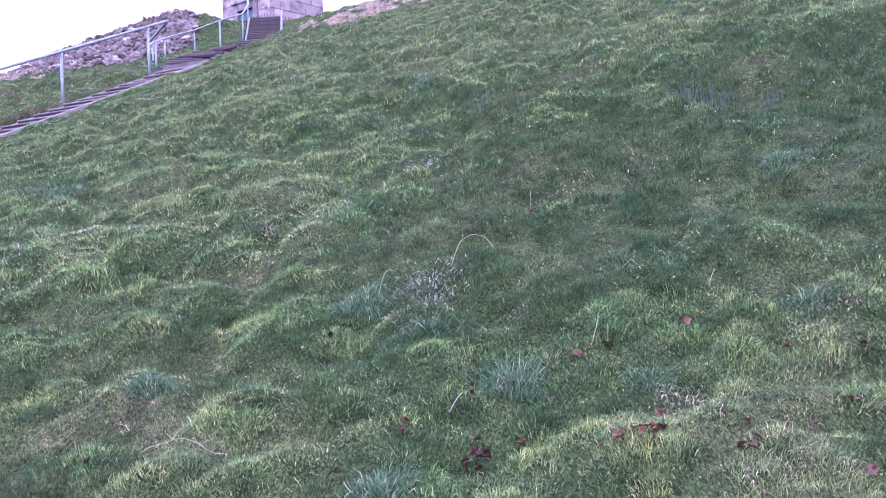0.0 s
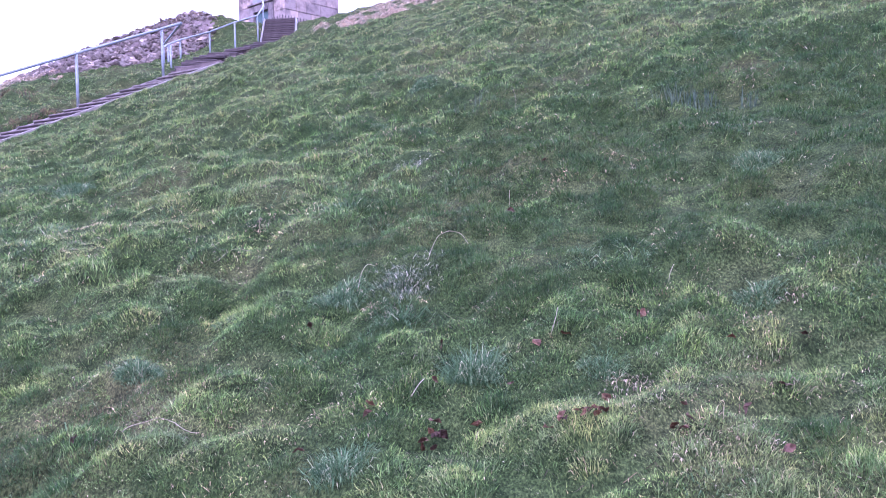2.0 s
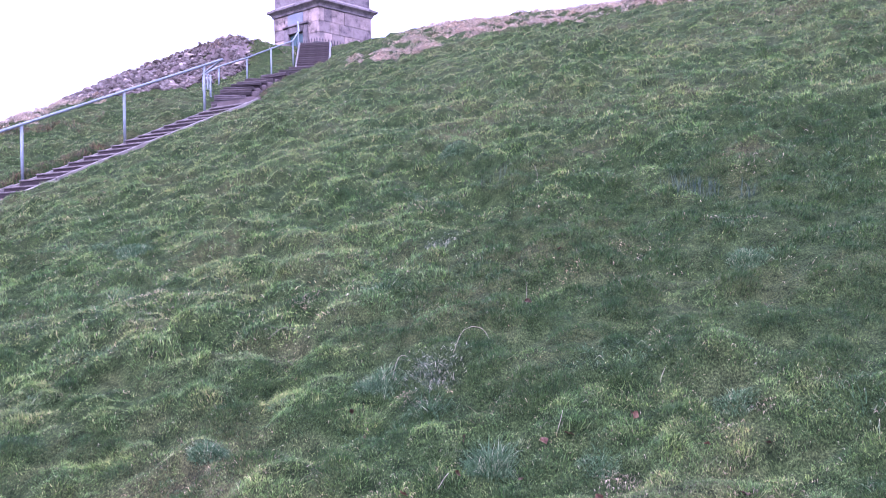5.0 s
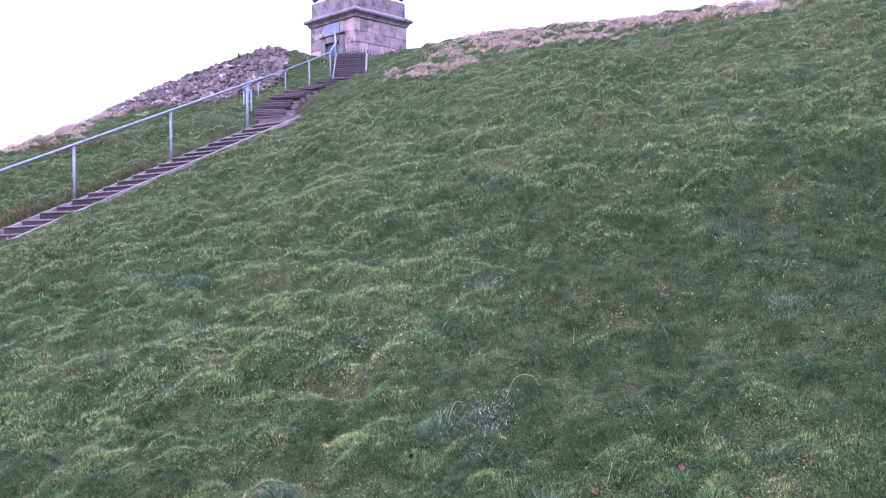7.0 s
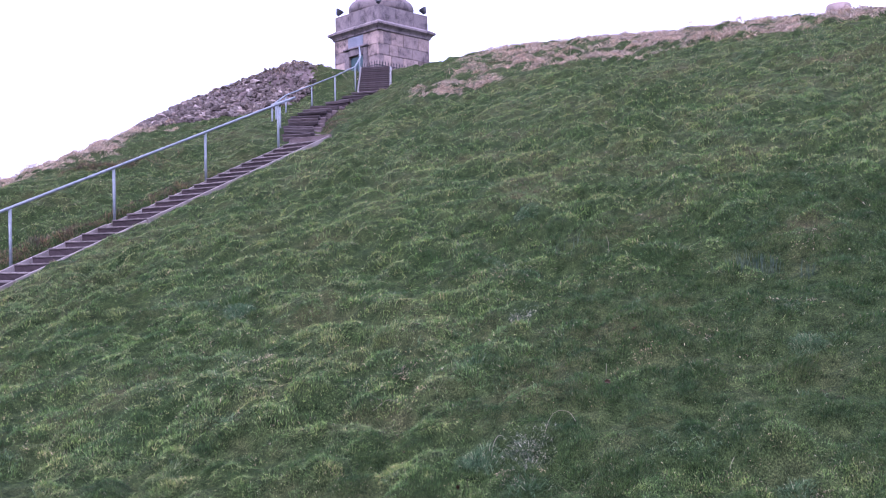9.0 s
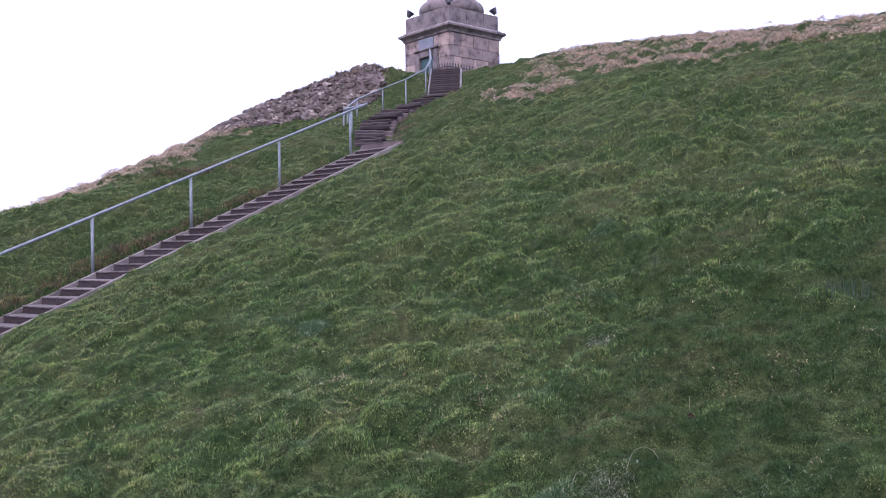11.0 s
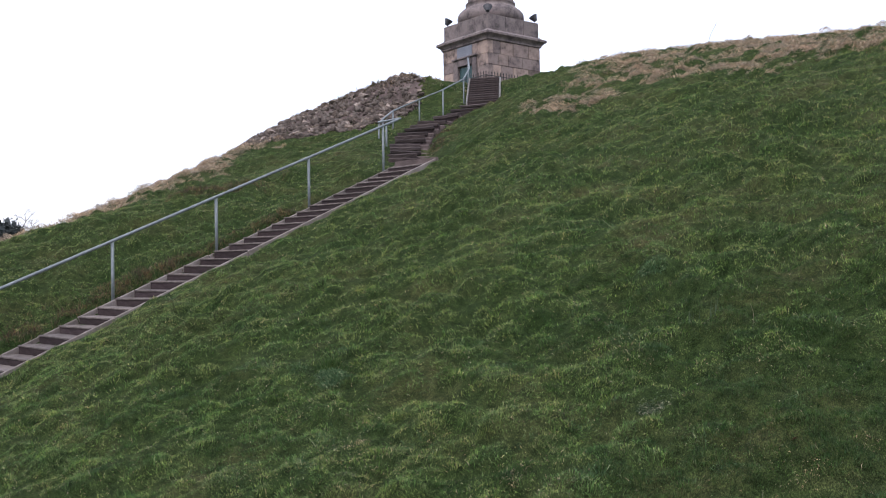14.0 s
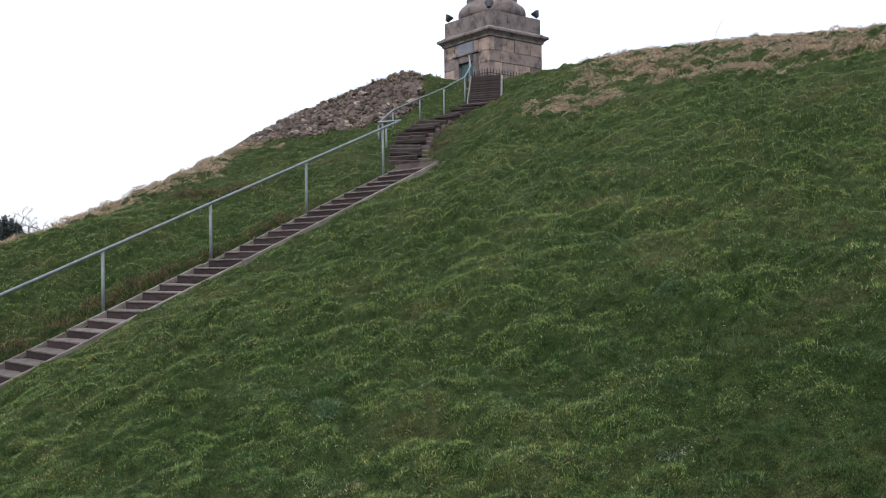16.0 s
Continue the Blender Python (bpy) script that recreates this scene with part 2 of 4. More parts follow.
def tube(points, radius, sides=10):
    """A round bar along points, smooth-shaded, with closed ends."""
    bm = bmesh.new()
    pts = [Vector(p) for p in points]
    rings = []
    for i, p in enumerate(pts):
        d = (pts[min(i + 1, len(pts) - 1)] - pts[max(i - 1, 0)]).normalized()
        side = d.cross(Vector((0, 0, 1)))
        side = side.normalized() if side.length > 0.05 else Vector((1, 0, 0))
        up = side.cross(d).normalized()
        r = radius[i] if isinstance(radius, (list, tuple)) else radius
        rings.append([bm.verts.new(p + r * (math.cos(a) * side + math.sin(a) * up)) for a in (2 * math.pi * k / sides for k in range(sides))])
    for a, b in zip(rings, rings[1:]):
        for k in range(sides):
            bm.faces.new((a[k], a[(k + 1) % sides], b[(k + 1) % sides], b[k])).smooth = True
    bm.faces.new(rings[0][::-1])
    bm.faces.new(rings[-1])
    return bm


def lathe(profile, sides=64):
    bm = bmesh.new()
    rings = [[bm.verts.new((r * math.cos(2 * math.pi * k / sides), r * math.sin(2 * math.pi * k / sides), z)) for k in range(sides)] for r, z in profile]
    for a, b in zip(rings, rings[1:]):
        for k in range(sides):
            bm.faces.new((a[k], a[(k + 1) % sides], b[(k + 1) % sides], b[k])).smooth = True
    bm.faces.new(rings[0][::-1])
    bm.faces.new(rings[-1])
    return bm


def mesh_from(name, verts, faces_n, mat):
    """A mesh of equal triangles from numpy arrays: verts (n, 3), faces (m, 3)."""
    me = bpy.data.meshes.new(name)
    me.vertices.add(len(verts))
    me.vertices.foreach_set("co", np.ascontiguousarray(verts, np.float32).ravel())
    me.loops.add(3 * len(faces_n))
    me.loops.foreach_set("vertex_index", np.ascontiguousarray(faces_n, np.int32).ravel())
    me.polygons.add(len(faces_n))
    me.polygons.foreach_set("loop_start", np.arange(0, 3 * len(faces_n), 3, dtype=np.int32))
    me.update(calc_edges=True)
    me.materials.append(mat)
    return me

# ---------------------------------------------------------------- the hill
C = (-0.453, 1.132, 8.021, 0.327, 1.6, -0.906, 0.102, -0.759, -0.639)
# Left edge of the upper flight, from the landing to the foot of the last steps.
UPPER = [(-7.35, 22.9, 6.12), (-8.25, 26.0, 6.78), (-8.95, 29.5, 7.68), (-8.95, 32.0, 8.42), (-8.35, 33.7, 8.98), (-8.05, 36.3, 9.9)]
LOW_DIR = Vector((0.464, 0.886, 0)).normalized()
LOW_RIGHT = Vector((LOW_DIR.y, -LOW_DIR.x, 0))
P1 = Vector((-9.99, 14.13, 2.73))
GOING, RISE = 0.358, 0.1449


def soft(a, k=1.0):
    return np.logaddexp(0, np.asarray(a, float) / k) * k


def step(a):
    return 1 / (1 + np.exp(-np.clip(a, -40, 40)))


def slope_form(x, y):
    xe = -9.5 + soft(x + 9.5)
    xe = 14 - soft(14 - xe)
    X, Y = xe / 10, y / 20
    return C[0] + C[1] * X + C[2] * Y + C[3] * X * X + C[4] * X * Y + C[5] * Y * Y + C[6] * Y**3 + C[7] * X * Y * Y + C[8] * X * X * Y


def knoll(x, y, cx, cy, ax, ay, rot, high):
    c, s = math.cos(rot), math.sin(rot)
    u, v = ((x - cx) * c + (y - cy) * s) / ax, (-(x - cx) * s + (y - cy) * c) / ay
    return high * np.exp(-(u * u + v * v))


def along(x, y, pts):
    """Distance to the right of a way of points, and whether beside it."""
    best, side = np.full(np.shape(x), 1e9), np.zeros(np.shape(x))
    for a, b in zip(pts, pts[1:]):
        dx, dy = b[0] - a[0], b[1] - a[1]
        ln = math.hypot(dx, dy)
        t = np.clip(((x - a[0]) * dx + (y - a[1]) * dy) / ln**2, 0, 1)
        d = np.hypot(x - a[0] - t * dx, y - a[1] - t * dy)
        r = ((x - a[0]) * dy - (y - a[1]) * dx) / ln
        side = np.where(d < best, r, side)
        best = np.minimum(best, d)
    return side, best


LOW_LINE = [tuple(P1 + LOW_DIR * s)[:2] for s in (-9.0, 7.6)]
WAY = [LOW_LINE[0], LOW_LINE[1], (-7.1, 22.2), *[p[:2] for p in UPPER], (-8.6, 39.6)]


def rough(x, y, f, seed, octaves=5, gain=1.5):
    """Uneven waves in all directions, about -1 to 1."""
    r = np.random.RandomState(seed)
    z = np.zeros(np.shape(x))
    for k in range(octaves):
        a_, p, q = r.uniform(0, 6.28), r.uniform(0, 6.28), r.uniform(0, 6.28)
        g = f * 1.7**k
        u, v = x * math.cos(a_) + y * math.sin(a_), -x * math.sin(a_) + y * math.cos(a_)
        z = z + np.sin(g * u + p + 1.3 * np.sin(0.7 * g * v + q)) * np.sin(g * v * 0.9 + q) / gain**k
    return z / 1.7


def bedded(x, y, z):
    """Bring the slope to the level of the flights beside them."""
    s = (x - P1.x) * LOW_DIR.x + (y - P1.y) * LOW_DIR.y
    r = (x - P1.x) * LOW_RIGHT.x + (y - P1.y) * LOW_RIGHT.y
    w = np.exp(-((np.maximum(0, np.abs(r - 0.66) - 0.9) / np.where(r > 0, 2.2, 1.1)) ** 2)) * step((7.3 - s) / 0.25) * step((s + 13) / 1.0)
    z = z + w * (P1.z + 0.02 + 0.04 * step((-r - 0.05) / 0.05) + s * RISE / GOING - z)
    last = ((-8.1, 36.35, 9.84), (-8.6, 39.65, 11.42))
    for a_, b_ in (*zip(UPPER, UPPER[1:]), last):
        dx, dy = b_[0] - a_[0], b_[1] - a_[1]
        ln = math.hypot(dx, dy)
        s = ((x - a_[0]) * dx + (y - a_[1]) * dy) / ln
        r = ((x - a_[0]) * dy - (y - a_[1]) * dx) / ln
        w = np.exp(-((np.maximum(0, np.abs(r - 0.66) - 0.8) / np.where(r > 0, 1.5, 0.8)) ** 2)) * step((ln - s) / 0.2) * step(s / 0.2)
        z = z + w * (a_[2] + 0.12 + (b_[2] - a_[2]) * s / ln - z)
    return z


def trench(x, y):
    """1 inside the way of the steps, 0 off it."""
    s, d = along(x, y, WAY)
    return np.where(d < 2.2, step((s + 0.08) / 0.07) * step((1.33 - s) / 0.06), 0.0)


def dry_zone(x, y):
    """1 in the bleached long grass along the crest and its outlying patch."""
    w = 0.9 * rough(x, y, 0.7, 3)
    low = np.where(x < 2, 26.8 - 1.25 * (x + 1.73), 22.14 - 0.45 * (x - 2))
    crest = step((y - low + 1.1 * w) / 0.25) * step((x + 2.9 - 0.7 * w) / 0.3) * step((40.5 - y) / 0.3)
    spot = step((1.0 - np.hypot((x + 2.85 + 0.45 * (y - 25.2)) / 0.85, (y - 25.2) / 1.8) + 0.25 * w) / 0.08)
    edge = step((-15.4 - x + 0.9 * w) / 0.3) * step((y - 15) / 2)
    return np.clip(crest * np.where(rough(x, y, 1.1, 12) + 0.5 * rough(x, y, 3.0, 13) > -0.12, 0.95, 0.1) + spot + edge, 0, 1)


def chance(i, j, k):
    """A fixed random number, 0 to 1, for each cell of a grid."""
    v = np.sin(i * 127.1 + j * 311.7 + k * 74.7) * 43758.5453
    return v - np.floor(v)


def humps(x, y, gap, seed):
    """Rounded tussocks about one gap apart: how high (0 to 1), the way to the centre, and a number for each."""
    x, y = np.asarray(x, float), np.asarray(y, float)
    u, v = x / (1.15 * gap), y / gap
    ci, cj = np.floor(u), np.floor(v)
    best = np.zeros(np.shape(u))
    ox, oy, own = np.zeros(np.shape(u)), np.zeros(np.shape(u)), np.zeros(np.shape(u))
    for di in (-1, 0, 1):
        for dj in (-1, 0, 1):
            i, j = ci + di, cj + dj
            du = u - i - 0.5 - 0.9 * (chance(i, j, seed) - 0.5)
            dv = v - j - 0.5 - 0.9 * (chance(i, j, seed + 1) - 0.5)
            r = 0.5 + 0.4 * chance(i, j, seed + 2)
            h = (0.45 + 0.55 * chance(i, j, seed + 3)) * np.maximum(0, 1 - (du * du + dv * dv) / r**2)
            top = h > best
            best = np.where(top, h, best)
            ox, oy, own = np.where(top, du * 1.15 * gap, ox), np.where(top, dv * gap, oy), np.where(top, chance(i, j, seed + 4), own)
    return best, ox, oy, own


def turf_relief(x, y):
    """Tussocks and rolled mats over the whole slope, none on the steps."""
    s, d = along(x, y, WAY)
    off = 1 - np.where(d < 3.0, step((s + 0.3) / 0.08) * step((1.62 - s) / 0.08), 0.0)
    dry = dry_zone(x, y)
    uneven = np.clip(0.75 + 0.5 * rough(x, y, 0.8, 81, 3), 0.25, 1.3)
    z = uneven * (0.06 * (humps(x, y, 0.15, 35)[0] - 0.45) + (0.085 + 0.085 * step((y - 7) / 1.5)) * (humps(x, y, 0.34, 5)[0] - 0.5) + (0.05 + 0.06 * step((y - 7) / 1.5)) * (humps(x, y, 0.9, 15)[0] - 0.5) + 0.15 * step((y - 9) / 1.5) * (humps(x, y, 0.55, 45)[0] - 0.5))
    z = z * (1 - 0.5 * dry) + dry * 0.24 * (humps(x, y, 0.6, 25)[0] - 0.5)
    far = step((41 - y) / 1) * step((y - 1.2) / 0.3) * step((x + 20) / 0.5) * step((16.5 - x) / 0.5)
    return off * far * z


def height(x, y):
    x, y = np.asarray(x, float), np.asarray(y, float)
    ye = y - soft(y - 38.5, 0.6)
    ye = ye + soft(-14 - ye, 2.0)
    z = slope_form(x, ye)
    z = z + 0.75 * step((y - 37.6) / 0.55) * np.exp(-(((x + 8.5) / 4.5) ** 2))
    s = (x + 9.99) * 0.886 - (y - 14.13) * 0.464
    z = z + 0.45 * np.exp(-(((s + 4.2) / 2.6) ** 2)) * step((y - 13) / 2) * step((31 - y) / 3)
    z = z + knoll(x, y, -12.6, 38.2, 3.8, 1.9, radians(16), 1.08)
    z = z + knoll(x, y, -11.3, 38.5, 1.3, 0.9, 0.0, 0.32)
    z = z - 0.12 * step((x + 4) / 1.5) * step((y - 26) / 3)
    z = z - 0.28 * step((-12.5 - x) / 1.0) * step((y - 20) / 2)
    z = z - 0.75 * soft(-16.85 - 0.06 * (np.clip(y, 15, 40) - 25) - x, 0.8)
    z = z - (0.12 * step(x - 0.5) + 0.62 * step((x - 6.5) / 1.5) + 0.6 * step((x - 9.3) / 0.8)) * step((y - 29) / 2)
    z = z - 0.78 * step((x - 9.0) / 0.9) * step((y - 22.5) / 1.3)
    z = z - 0.28 * np.exp(-(((x - 4.3) / 2.0) ** 2)) * step((y - 29) / 1.5)
    z = z + 0.2 * rough(x, y, 0.9, 24, 2) * step((x + 1) / 0.8) * step((y - 25) / 1.5) * step((45 - y) / 2)
    z = z - 0.05 * soft(y - 40) - 0.12 * soft(y - 60, 5) - 0.1 * soft(x - 18, 2)
    z = bedded(x, y, z)
    near = step((y - 1) / 0.5) * step((45 - y) / 2) * step((x + 22) / 1) * step((18 - x) / 1)
    z = z + near * (0.03 * rough(x, y, 1.4, 21, 3) + 0.075 * rough(x, y, 3.6, 22, 3))
    z = z + turf_relief(x, y)
    return -9 + soft(z + 9, 2.0)


def surface(x, y):
    """The ground itself, cut under the steps."""
    t = trench(x, y)
    return height(x, y) - 0.24 * t


def spaced(knots):
    return np.concatenate([np.arange(a, b, s) for (a, b, s) in knots])


gx = spaced([(-900, -120, 60), (-120, -40, 8), (-40, -20, 1.0), (-20, -6, 0.1), (-6, 6, 0.055), (6, 16, 0.1), (16, 40, 1.0), (40, 120, 8), (120, 901, 60)])
gy = spaced([(-900, -100, 80), (-100, -12, 8), (-12, 1, 1.0), (1, 12, 0.055), (12, 42, 0.1), (42, 60, 1.0), (60, 140, 8), (140, 901, 60)])
GX, GY = np.meshgrid(gx, gy)
gz = surface(GX, GY)
nx, ny = len(gx), len(gy)
idx = np.arange(nx * ny).reshape(ny, nx)
a, b, c, d = idx[:-1, :-1].ravel(), idx[:-1, 1:].ravel(), idx[1:, 1:].ravel(), idx[1:, :-1].ravel()
tri = np.concatenate([np.stack([a, b, c], 1), np.stack([a, c, d], 1)])
ground_mesh = mesh_from("ground", np.stack([GX.ravel(), GY.ravel(), gz.ravel()], 1), tri, EARTH)
ground_mesh.polygons.foreach_set("use_smooth", np.ones(len(ground_mesh.polygons), bool))
ground = link("ground", ground_mesh, None)
tagged(ground, "grassy hillside of rough turf rising to a flat summit", "ground", kind="structure")


def on_ground(x, y):
    """The height of the ground sheet itself, between its corners."""
    i = np.clip(np.searchsorted(gx, x, "right") - 1, 0, nx - 2)
    j = np.clip(np.searchsorted(gy, y, "right") - 1, 0, ny - 2)
    u, v = (x - gx[i]) / (gx[i + 1] - gx[i]), (y - gy[j]) / (gy[j + 1] - gy[j])
    p, q, r, s = gz[j, i], gz[j, i + 1], gz[j + 1, i + 1], gz[j + 1, i]
    return np.where(u >= v, p + u * (q - p) + v * (r - q), p + v * (s - p) + u * (r - s))


def h1(x, y):
    return float(on_ground(np.array(x, float), np.array(y, float)))


# ---------------------------------------------------------------- lower steps
N_LOW, FIRST = 46, -25
lower = empty("lower_steps", Matrix.Translation(P1), "long straight flight of timber-edged outdoor steps up the grass slope", "steps")
rot_low = math.atan2(LOW_RIGHT.y, LOW_RIGHT.x)
R_LOW = Matrix.Rotation(rot_low, 4, "Z")  # local x to the right, local y up the flight
WIDE = 1.32
tread_me, riser_me = None, None
for i in range(N_LOW):
    k = FIRST + i
    y0, z0 = k * GOING, k * RISE
    jig = Matrix.Translation((random.uniform(-0.015, 0.015), random.uniform(-0.012, 0.012), random.uniform(-0.012, 0.008))) @ Matrix.Rotation(random.uniform(-0.012, 0.012), 4, "Y") @ Matrix.Rotation(random.uniform(-0.02, 0.02), 4, "Z")
    at = R_LOW @ Matrix.Translation((0, y0, z0)) @ jig
    if tread_me is None:
        o = part("tread", box(0.03, WIDE - 0.03, 0.0, GOING + 0.03, -0.03, 0.0, bevel=0.006), TREAD, lower, m=at)
        p = part("riser", box(0.03, WIDE - 0.03, 0.02, 0.08, -RISE - 0.02, -0.032, bevel=0.006), TIMBER, lower, m=at)
        tread_me, riser_me = o.data, p.data
    else:
        link("tread", tread_me, None, lower, m=at)
        link("riser", riser_me, None, lower, m=at)
ang = math.atan2(RISE, GOING)
for side in (0.0, WIDE):
    for q in range(6):
        s0, s1 = FIRST * GOING + q * (N_LOW * GOING) / 6, FIRST * GOING + (q + 1) * (N_LOW * GOING) / 6 - 0.02
        ln = (s1 - s0) / math.cos(ang)
        at = R_LOW @ Matrix.Translation((side, s0, s0 * RISE / GOING + random.uniform(-0.015, 0.01))) @ Matrix.Rotation(ang, 4, "X")
        part("edging_board", box(-0.022, 0.022, 0, ln, -0.24, -0.04 if side == 0.0 else 0.012, bevel=0.008), PALEWOOD, lower, "pale weathered timber edging board", m=at)

# ---------------------------------------------------------------- landing and upper steps
bm = bmesh.new()
quad = [Vector((*(P1 + LOW_DIR * 7.45).xy, 5.80)), Vector((*(P1 + LOW_DIR * 7.45 + LOW_RIGHT * 1.4).xy, 5.80)), Vector((-5.85, 22.6, 5.95)), Vector((-5.95, 23.3, 6.02)), Vector((-7.3, 23.2, 6.04))]
lo = [bm.verts.new(v - Vector((0, 0, 0.25))) for v in quad]
hi = [bm.verts.new(v) for v in quad]
bm.faces.new(hi)
bm.faces.new(lo[::-1])
for i in range(5):
    bm.faces.new((lo[i], lo[(i + 1) % 5], hi[(i + 1) % 5], hi[i]))
bmesh.ops.recalc_face_normals(bm, faces=bm.faces)
land = part("landing", bm, GRAVEL, None)
tagged(land, "small trodden earth landing between two flights of steps", "path", kind="structure")

upper = empty("upper_steps", Matrix.Translation(UPPER[0]), "curving flight of dark sleeper steps with trodden earth treads", "steps")
seg = [math.dist(a[:2], b[:2]) for a, b in zip(UPPER, UPPER[1:])]
total = sum(seg)
N_UP = 15


def on_upper(s):
    for (a, b), ln in zip(zip(UPPER, UPPER[1:]), seg):
        if s <= ln or b == UPPER[-1]:
            t = s / ln
            return Vector(a).lerp(Vector(b), t), Vector((b[0] - a[0], b[1] - a[1], 0)).normalized()
        s -= ln


def sleeper_mesh(seed):
    """A rough old sleeper, uneven along its edges."""
    rnd = random.Random(seed)
    bm = bmesh.new()
    thick, deep, n = rnd.uniform(0.09, 0.15), rnd.uniform(0.17, 0.23), 7
    rings = []
    for k in range(n):
        x = -0.06 + 0.96 * k / (n - 1)
        w = [rnd.uniform(-0.012, 0.012) for _ in range(8)]
        rings.append([bm.verts.new(v) for v in ((x, w[0], -thick + w[1]), (x, w[2] - 0.01, -0.025 + w[3]), (x, 0.025 + w[4], w[5] * 0.8), (x, deep, w[6] * 0.8), (x, deep + w[7], -thick))])
    for a, b in zip(rings, rings[1:]):
        for q in range(5):
            bm.faces.new((a[q], a[(q + 1) % 5], b[(q + 1) % 5], b[q]))
    bm.faces.new(rings[0])
    bm.faces.new(rings[-1][::-1])
    bmesh.ops.recalc_face_normals(bm, faces=bm.faces)
    me = bpy.data.meshes.new("sleeper")
    bm.to_mesh(me)
    bm.free()
    me.materials.append(WORN)
    return me


sleepers = [sleeper_mesh(70 + i) for i in range(6)]
riser2_me = None
for i in range(N_UP):
    s = (i + 0.2) * total / N_UP
    p, dr = on_upper(s)
    d2 = on_upper(min(s + 0.8, total))[1] + on_upper(max(s - 0.8, 0))[1]
    d2.normalize()
    z = UPPER[0][2] + (UPPER[-1][2] - UPPER[0][2]) * (i + 0.7) / N_UP
    z = 0.5 * z + 0.5 * (p.z + 0.1) - 0.1 + 0.07 * i / N_UP
    at = Matrix.Translation(Vector((p.x, p.y, z)) - Vector(UPPER[0])) @ Matrix.Rotation(math.atan2(-d2.x, d2.y) + random.uniform(-0.09, 0.09), 4, "Z")
    grow = 0.9 + 0.36 * (i / N_UP)
    link("sleeper", sleepers[i % 6], None, upper, "dark weathered sleeper", m=at @ Matrix.Rotation(random.uniform(-0.05, 0.05), 4, "Y") @ Matrix.Translation((random.uniform(-0.08, 0.08), random.uniform(-0.03, 0.03), random.uniform(-0.03, 0.015))) @ Matrix.Diagonal((grow, 1, 1, 1)))
    # Dark timber riser; its tone also paints the shade under each sleeper.
    if riser2_me is None:
        r2 = part("riser", box(-0.03, 0.86, 0.07, 0.2, -0.38, -0.08), TIMBER, upper, "set-back dark riser, also toned for shade under the sleeper", m=at)
        q = part("tread", box(-0.02, 1.14, 0.16, 1.08, -0.3, -0.05, bevel=0.03), GRAVEL, upper, "trodden earth tread", m=at)
        riser2_me, tread2_me = r2.data, q.data
    else:
        link("tread", tread2_me, None, upper, m=at)
        link("riser", riser2_me, None, upper, m=at @ Matrix.Diagonal((grow, 1, 1, 1)))

summit = empty("summit_steps", Matrix.Translation((-8.1, 36.35, 9.9)), "steep flight of dark timber steps with white edge stones", "steps")
for i in range(12):
    at = Matrix.Translation((-0.05 * i, 0.30 * i, 0.148 * (i + 1)))
    part("tread", box(0.05, 1.36, 0, 0.34, -0.06, 0, bevel=0.01), WORN, summit, m=at @ Matrix.Rotation(random.uniform(-0.01, 0.01), 4, "Y"))
    part("riser", box(0.06, 1.35, 0.02, 0.09, -0.17, -0.062), TIMBER, summit, m=at)
for sx in (0.0, 1.40):
    for i in range(12):
        part("edge_stone", box(sx - 0.025, sx + 0.03, 0.02, 0.26 + random.uniform(-0.05, 0.03), -0.25, 0.03 + random.uniform(-0.05, 0.05), bevel=0.025), WHITE, summit, "white-painted edge stone", m=Matrix.Translation((-0.05 * i, 0.30 * i, 0.148 * (i + 1))))

# ---------------------------------------------------------------- handrails
UPV = Vector((0, 0, 1))


def post_obj(parent, base, top_z, base_obj_origin):
    b0 = Vector(base) - base_obj_origin
    o = part("post", tube([(b0.x, b0.y, b0.z - 0.35), (b0.x, b0.y, top_z - base_obj_origin.z)], 0.03, 12), STEEL, parent)
    return o


def rail_on(parent, pts, origin, radius=0.03):
    return part("top_rail", tube([Vector(p) - origin for p in pts], radius, 12), STEEL, parent, "galvanised round top rail")


low_rail = empty("lower_handrail", Matrix.Translation(P1), "galvanised steel tube handrail beside the lower steps", "handrail")
PITCH = 7.09 / 3
rail_pts = []
for k in range(-4, 4):
    k = k - 0.04 if k == 1 else k
    p = P1 + LOW_DIR * (PITCH * k) + Vector((0, 0, 0.957 * k)) - LOW_RIGHT * 0.05
    post_obj(low_rail, p, p.z + 1.03, P1)
    rail_pts.append(p + Vector((0, 0, 1.05)))
end = rail_pts[-1] + (rail_pts[-1] - rail_pts[-2]) * 0.26
U0 = Vector((-9.2, 27.75, 7.95))
rail_pts = [rail_pts[0]] + rail_pts[1:] + [end]
rail_on(low_rail, rail_pts, P1)
part("link_rail", tube([end - P1, U0 - P1], 0.03, 12), STEEL, low_rail, "galvanised bar joining two handrails")

up_rail = empty("upper_handrail", Matrix.Translation(U0), "galvanised steel tube handrail bending along the upper steps", "handrail")
ups = [((-9.3, 28.1), 7.97), ((-9.35, 28.7), 8.20), ((-9.65, 30.9), 8.85), ((-9.3, 33.3), 9.66), ((-8.35, 33.3), 9.98), ((-8.18, 36.3), 10.98)]
pts = [U0]
for (x, y), z in ups:
    post_obj(up_rail, (x, y, h1(x, y)), z - 0.02, U0)
    pts.append(Vector((x, y, z)))
pts.append(Vector((-8.2, 37.6, 11.7)))
pts.append(Vector((-8.62, 39.3, 12.55)))
rail_on(up_rail, pts, U0)
for x, y, z in ((-8.45, 26.2, 7.6),):
    post_obj(up_rail, (x, y, h1(x, y)), z, U0)
post_obj(up_rail, (-8.6, 39.25, h1(-8.6, 39.25)), 12.5, U0)

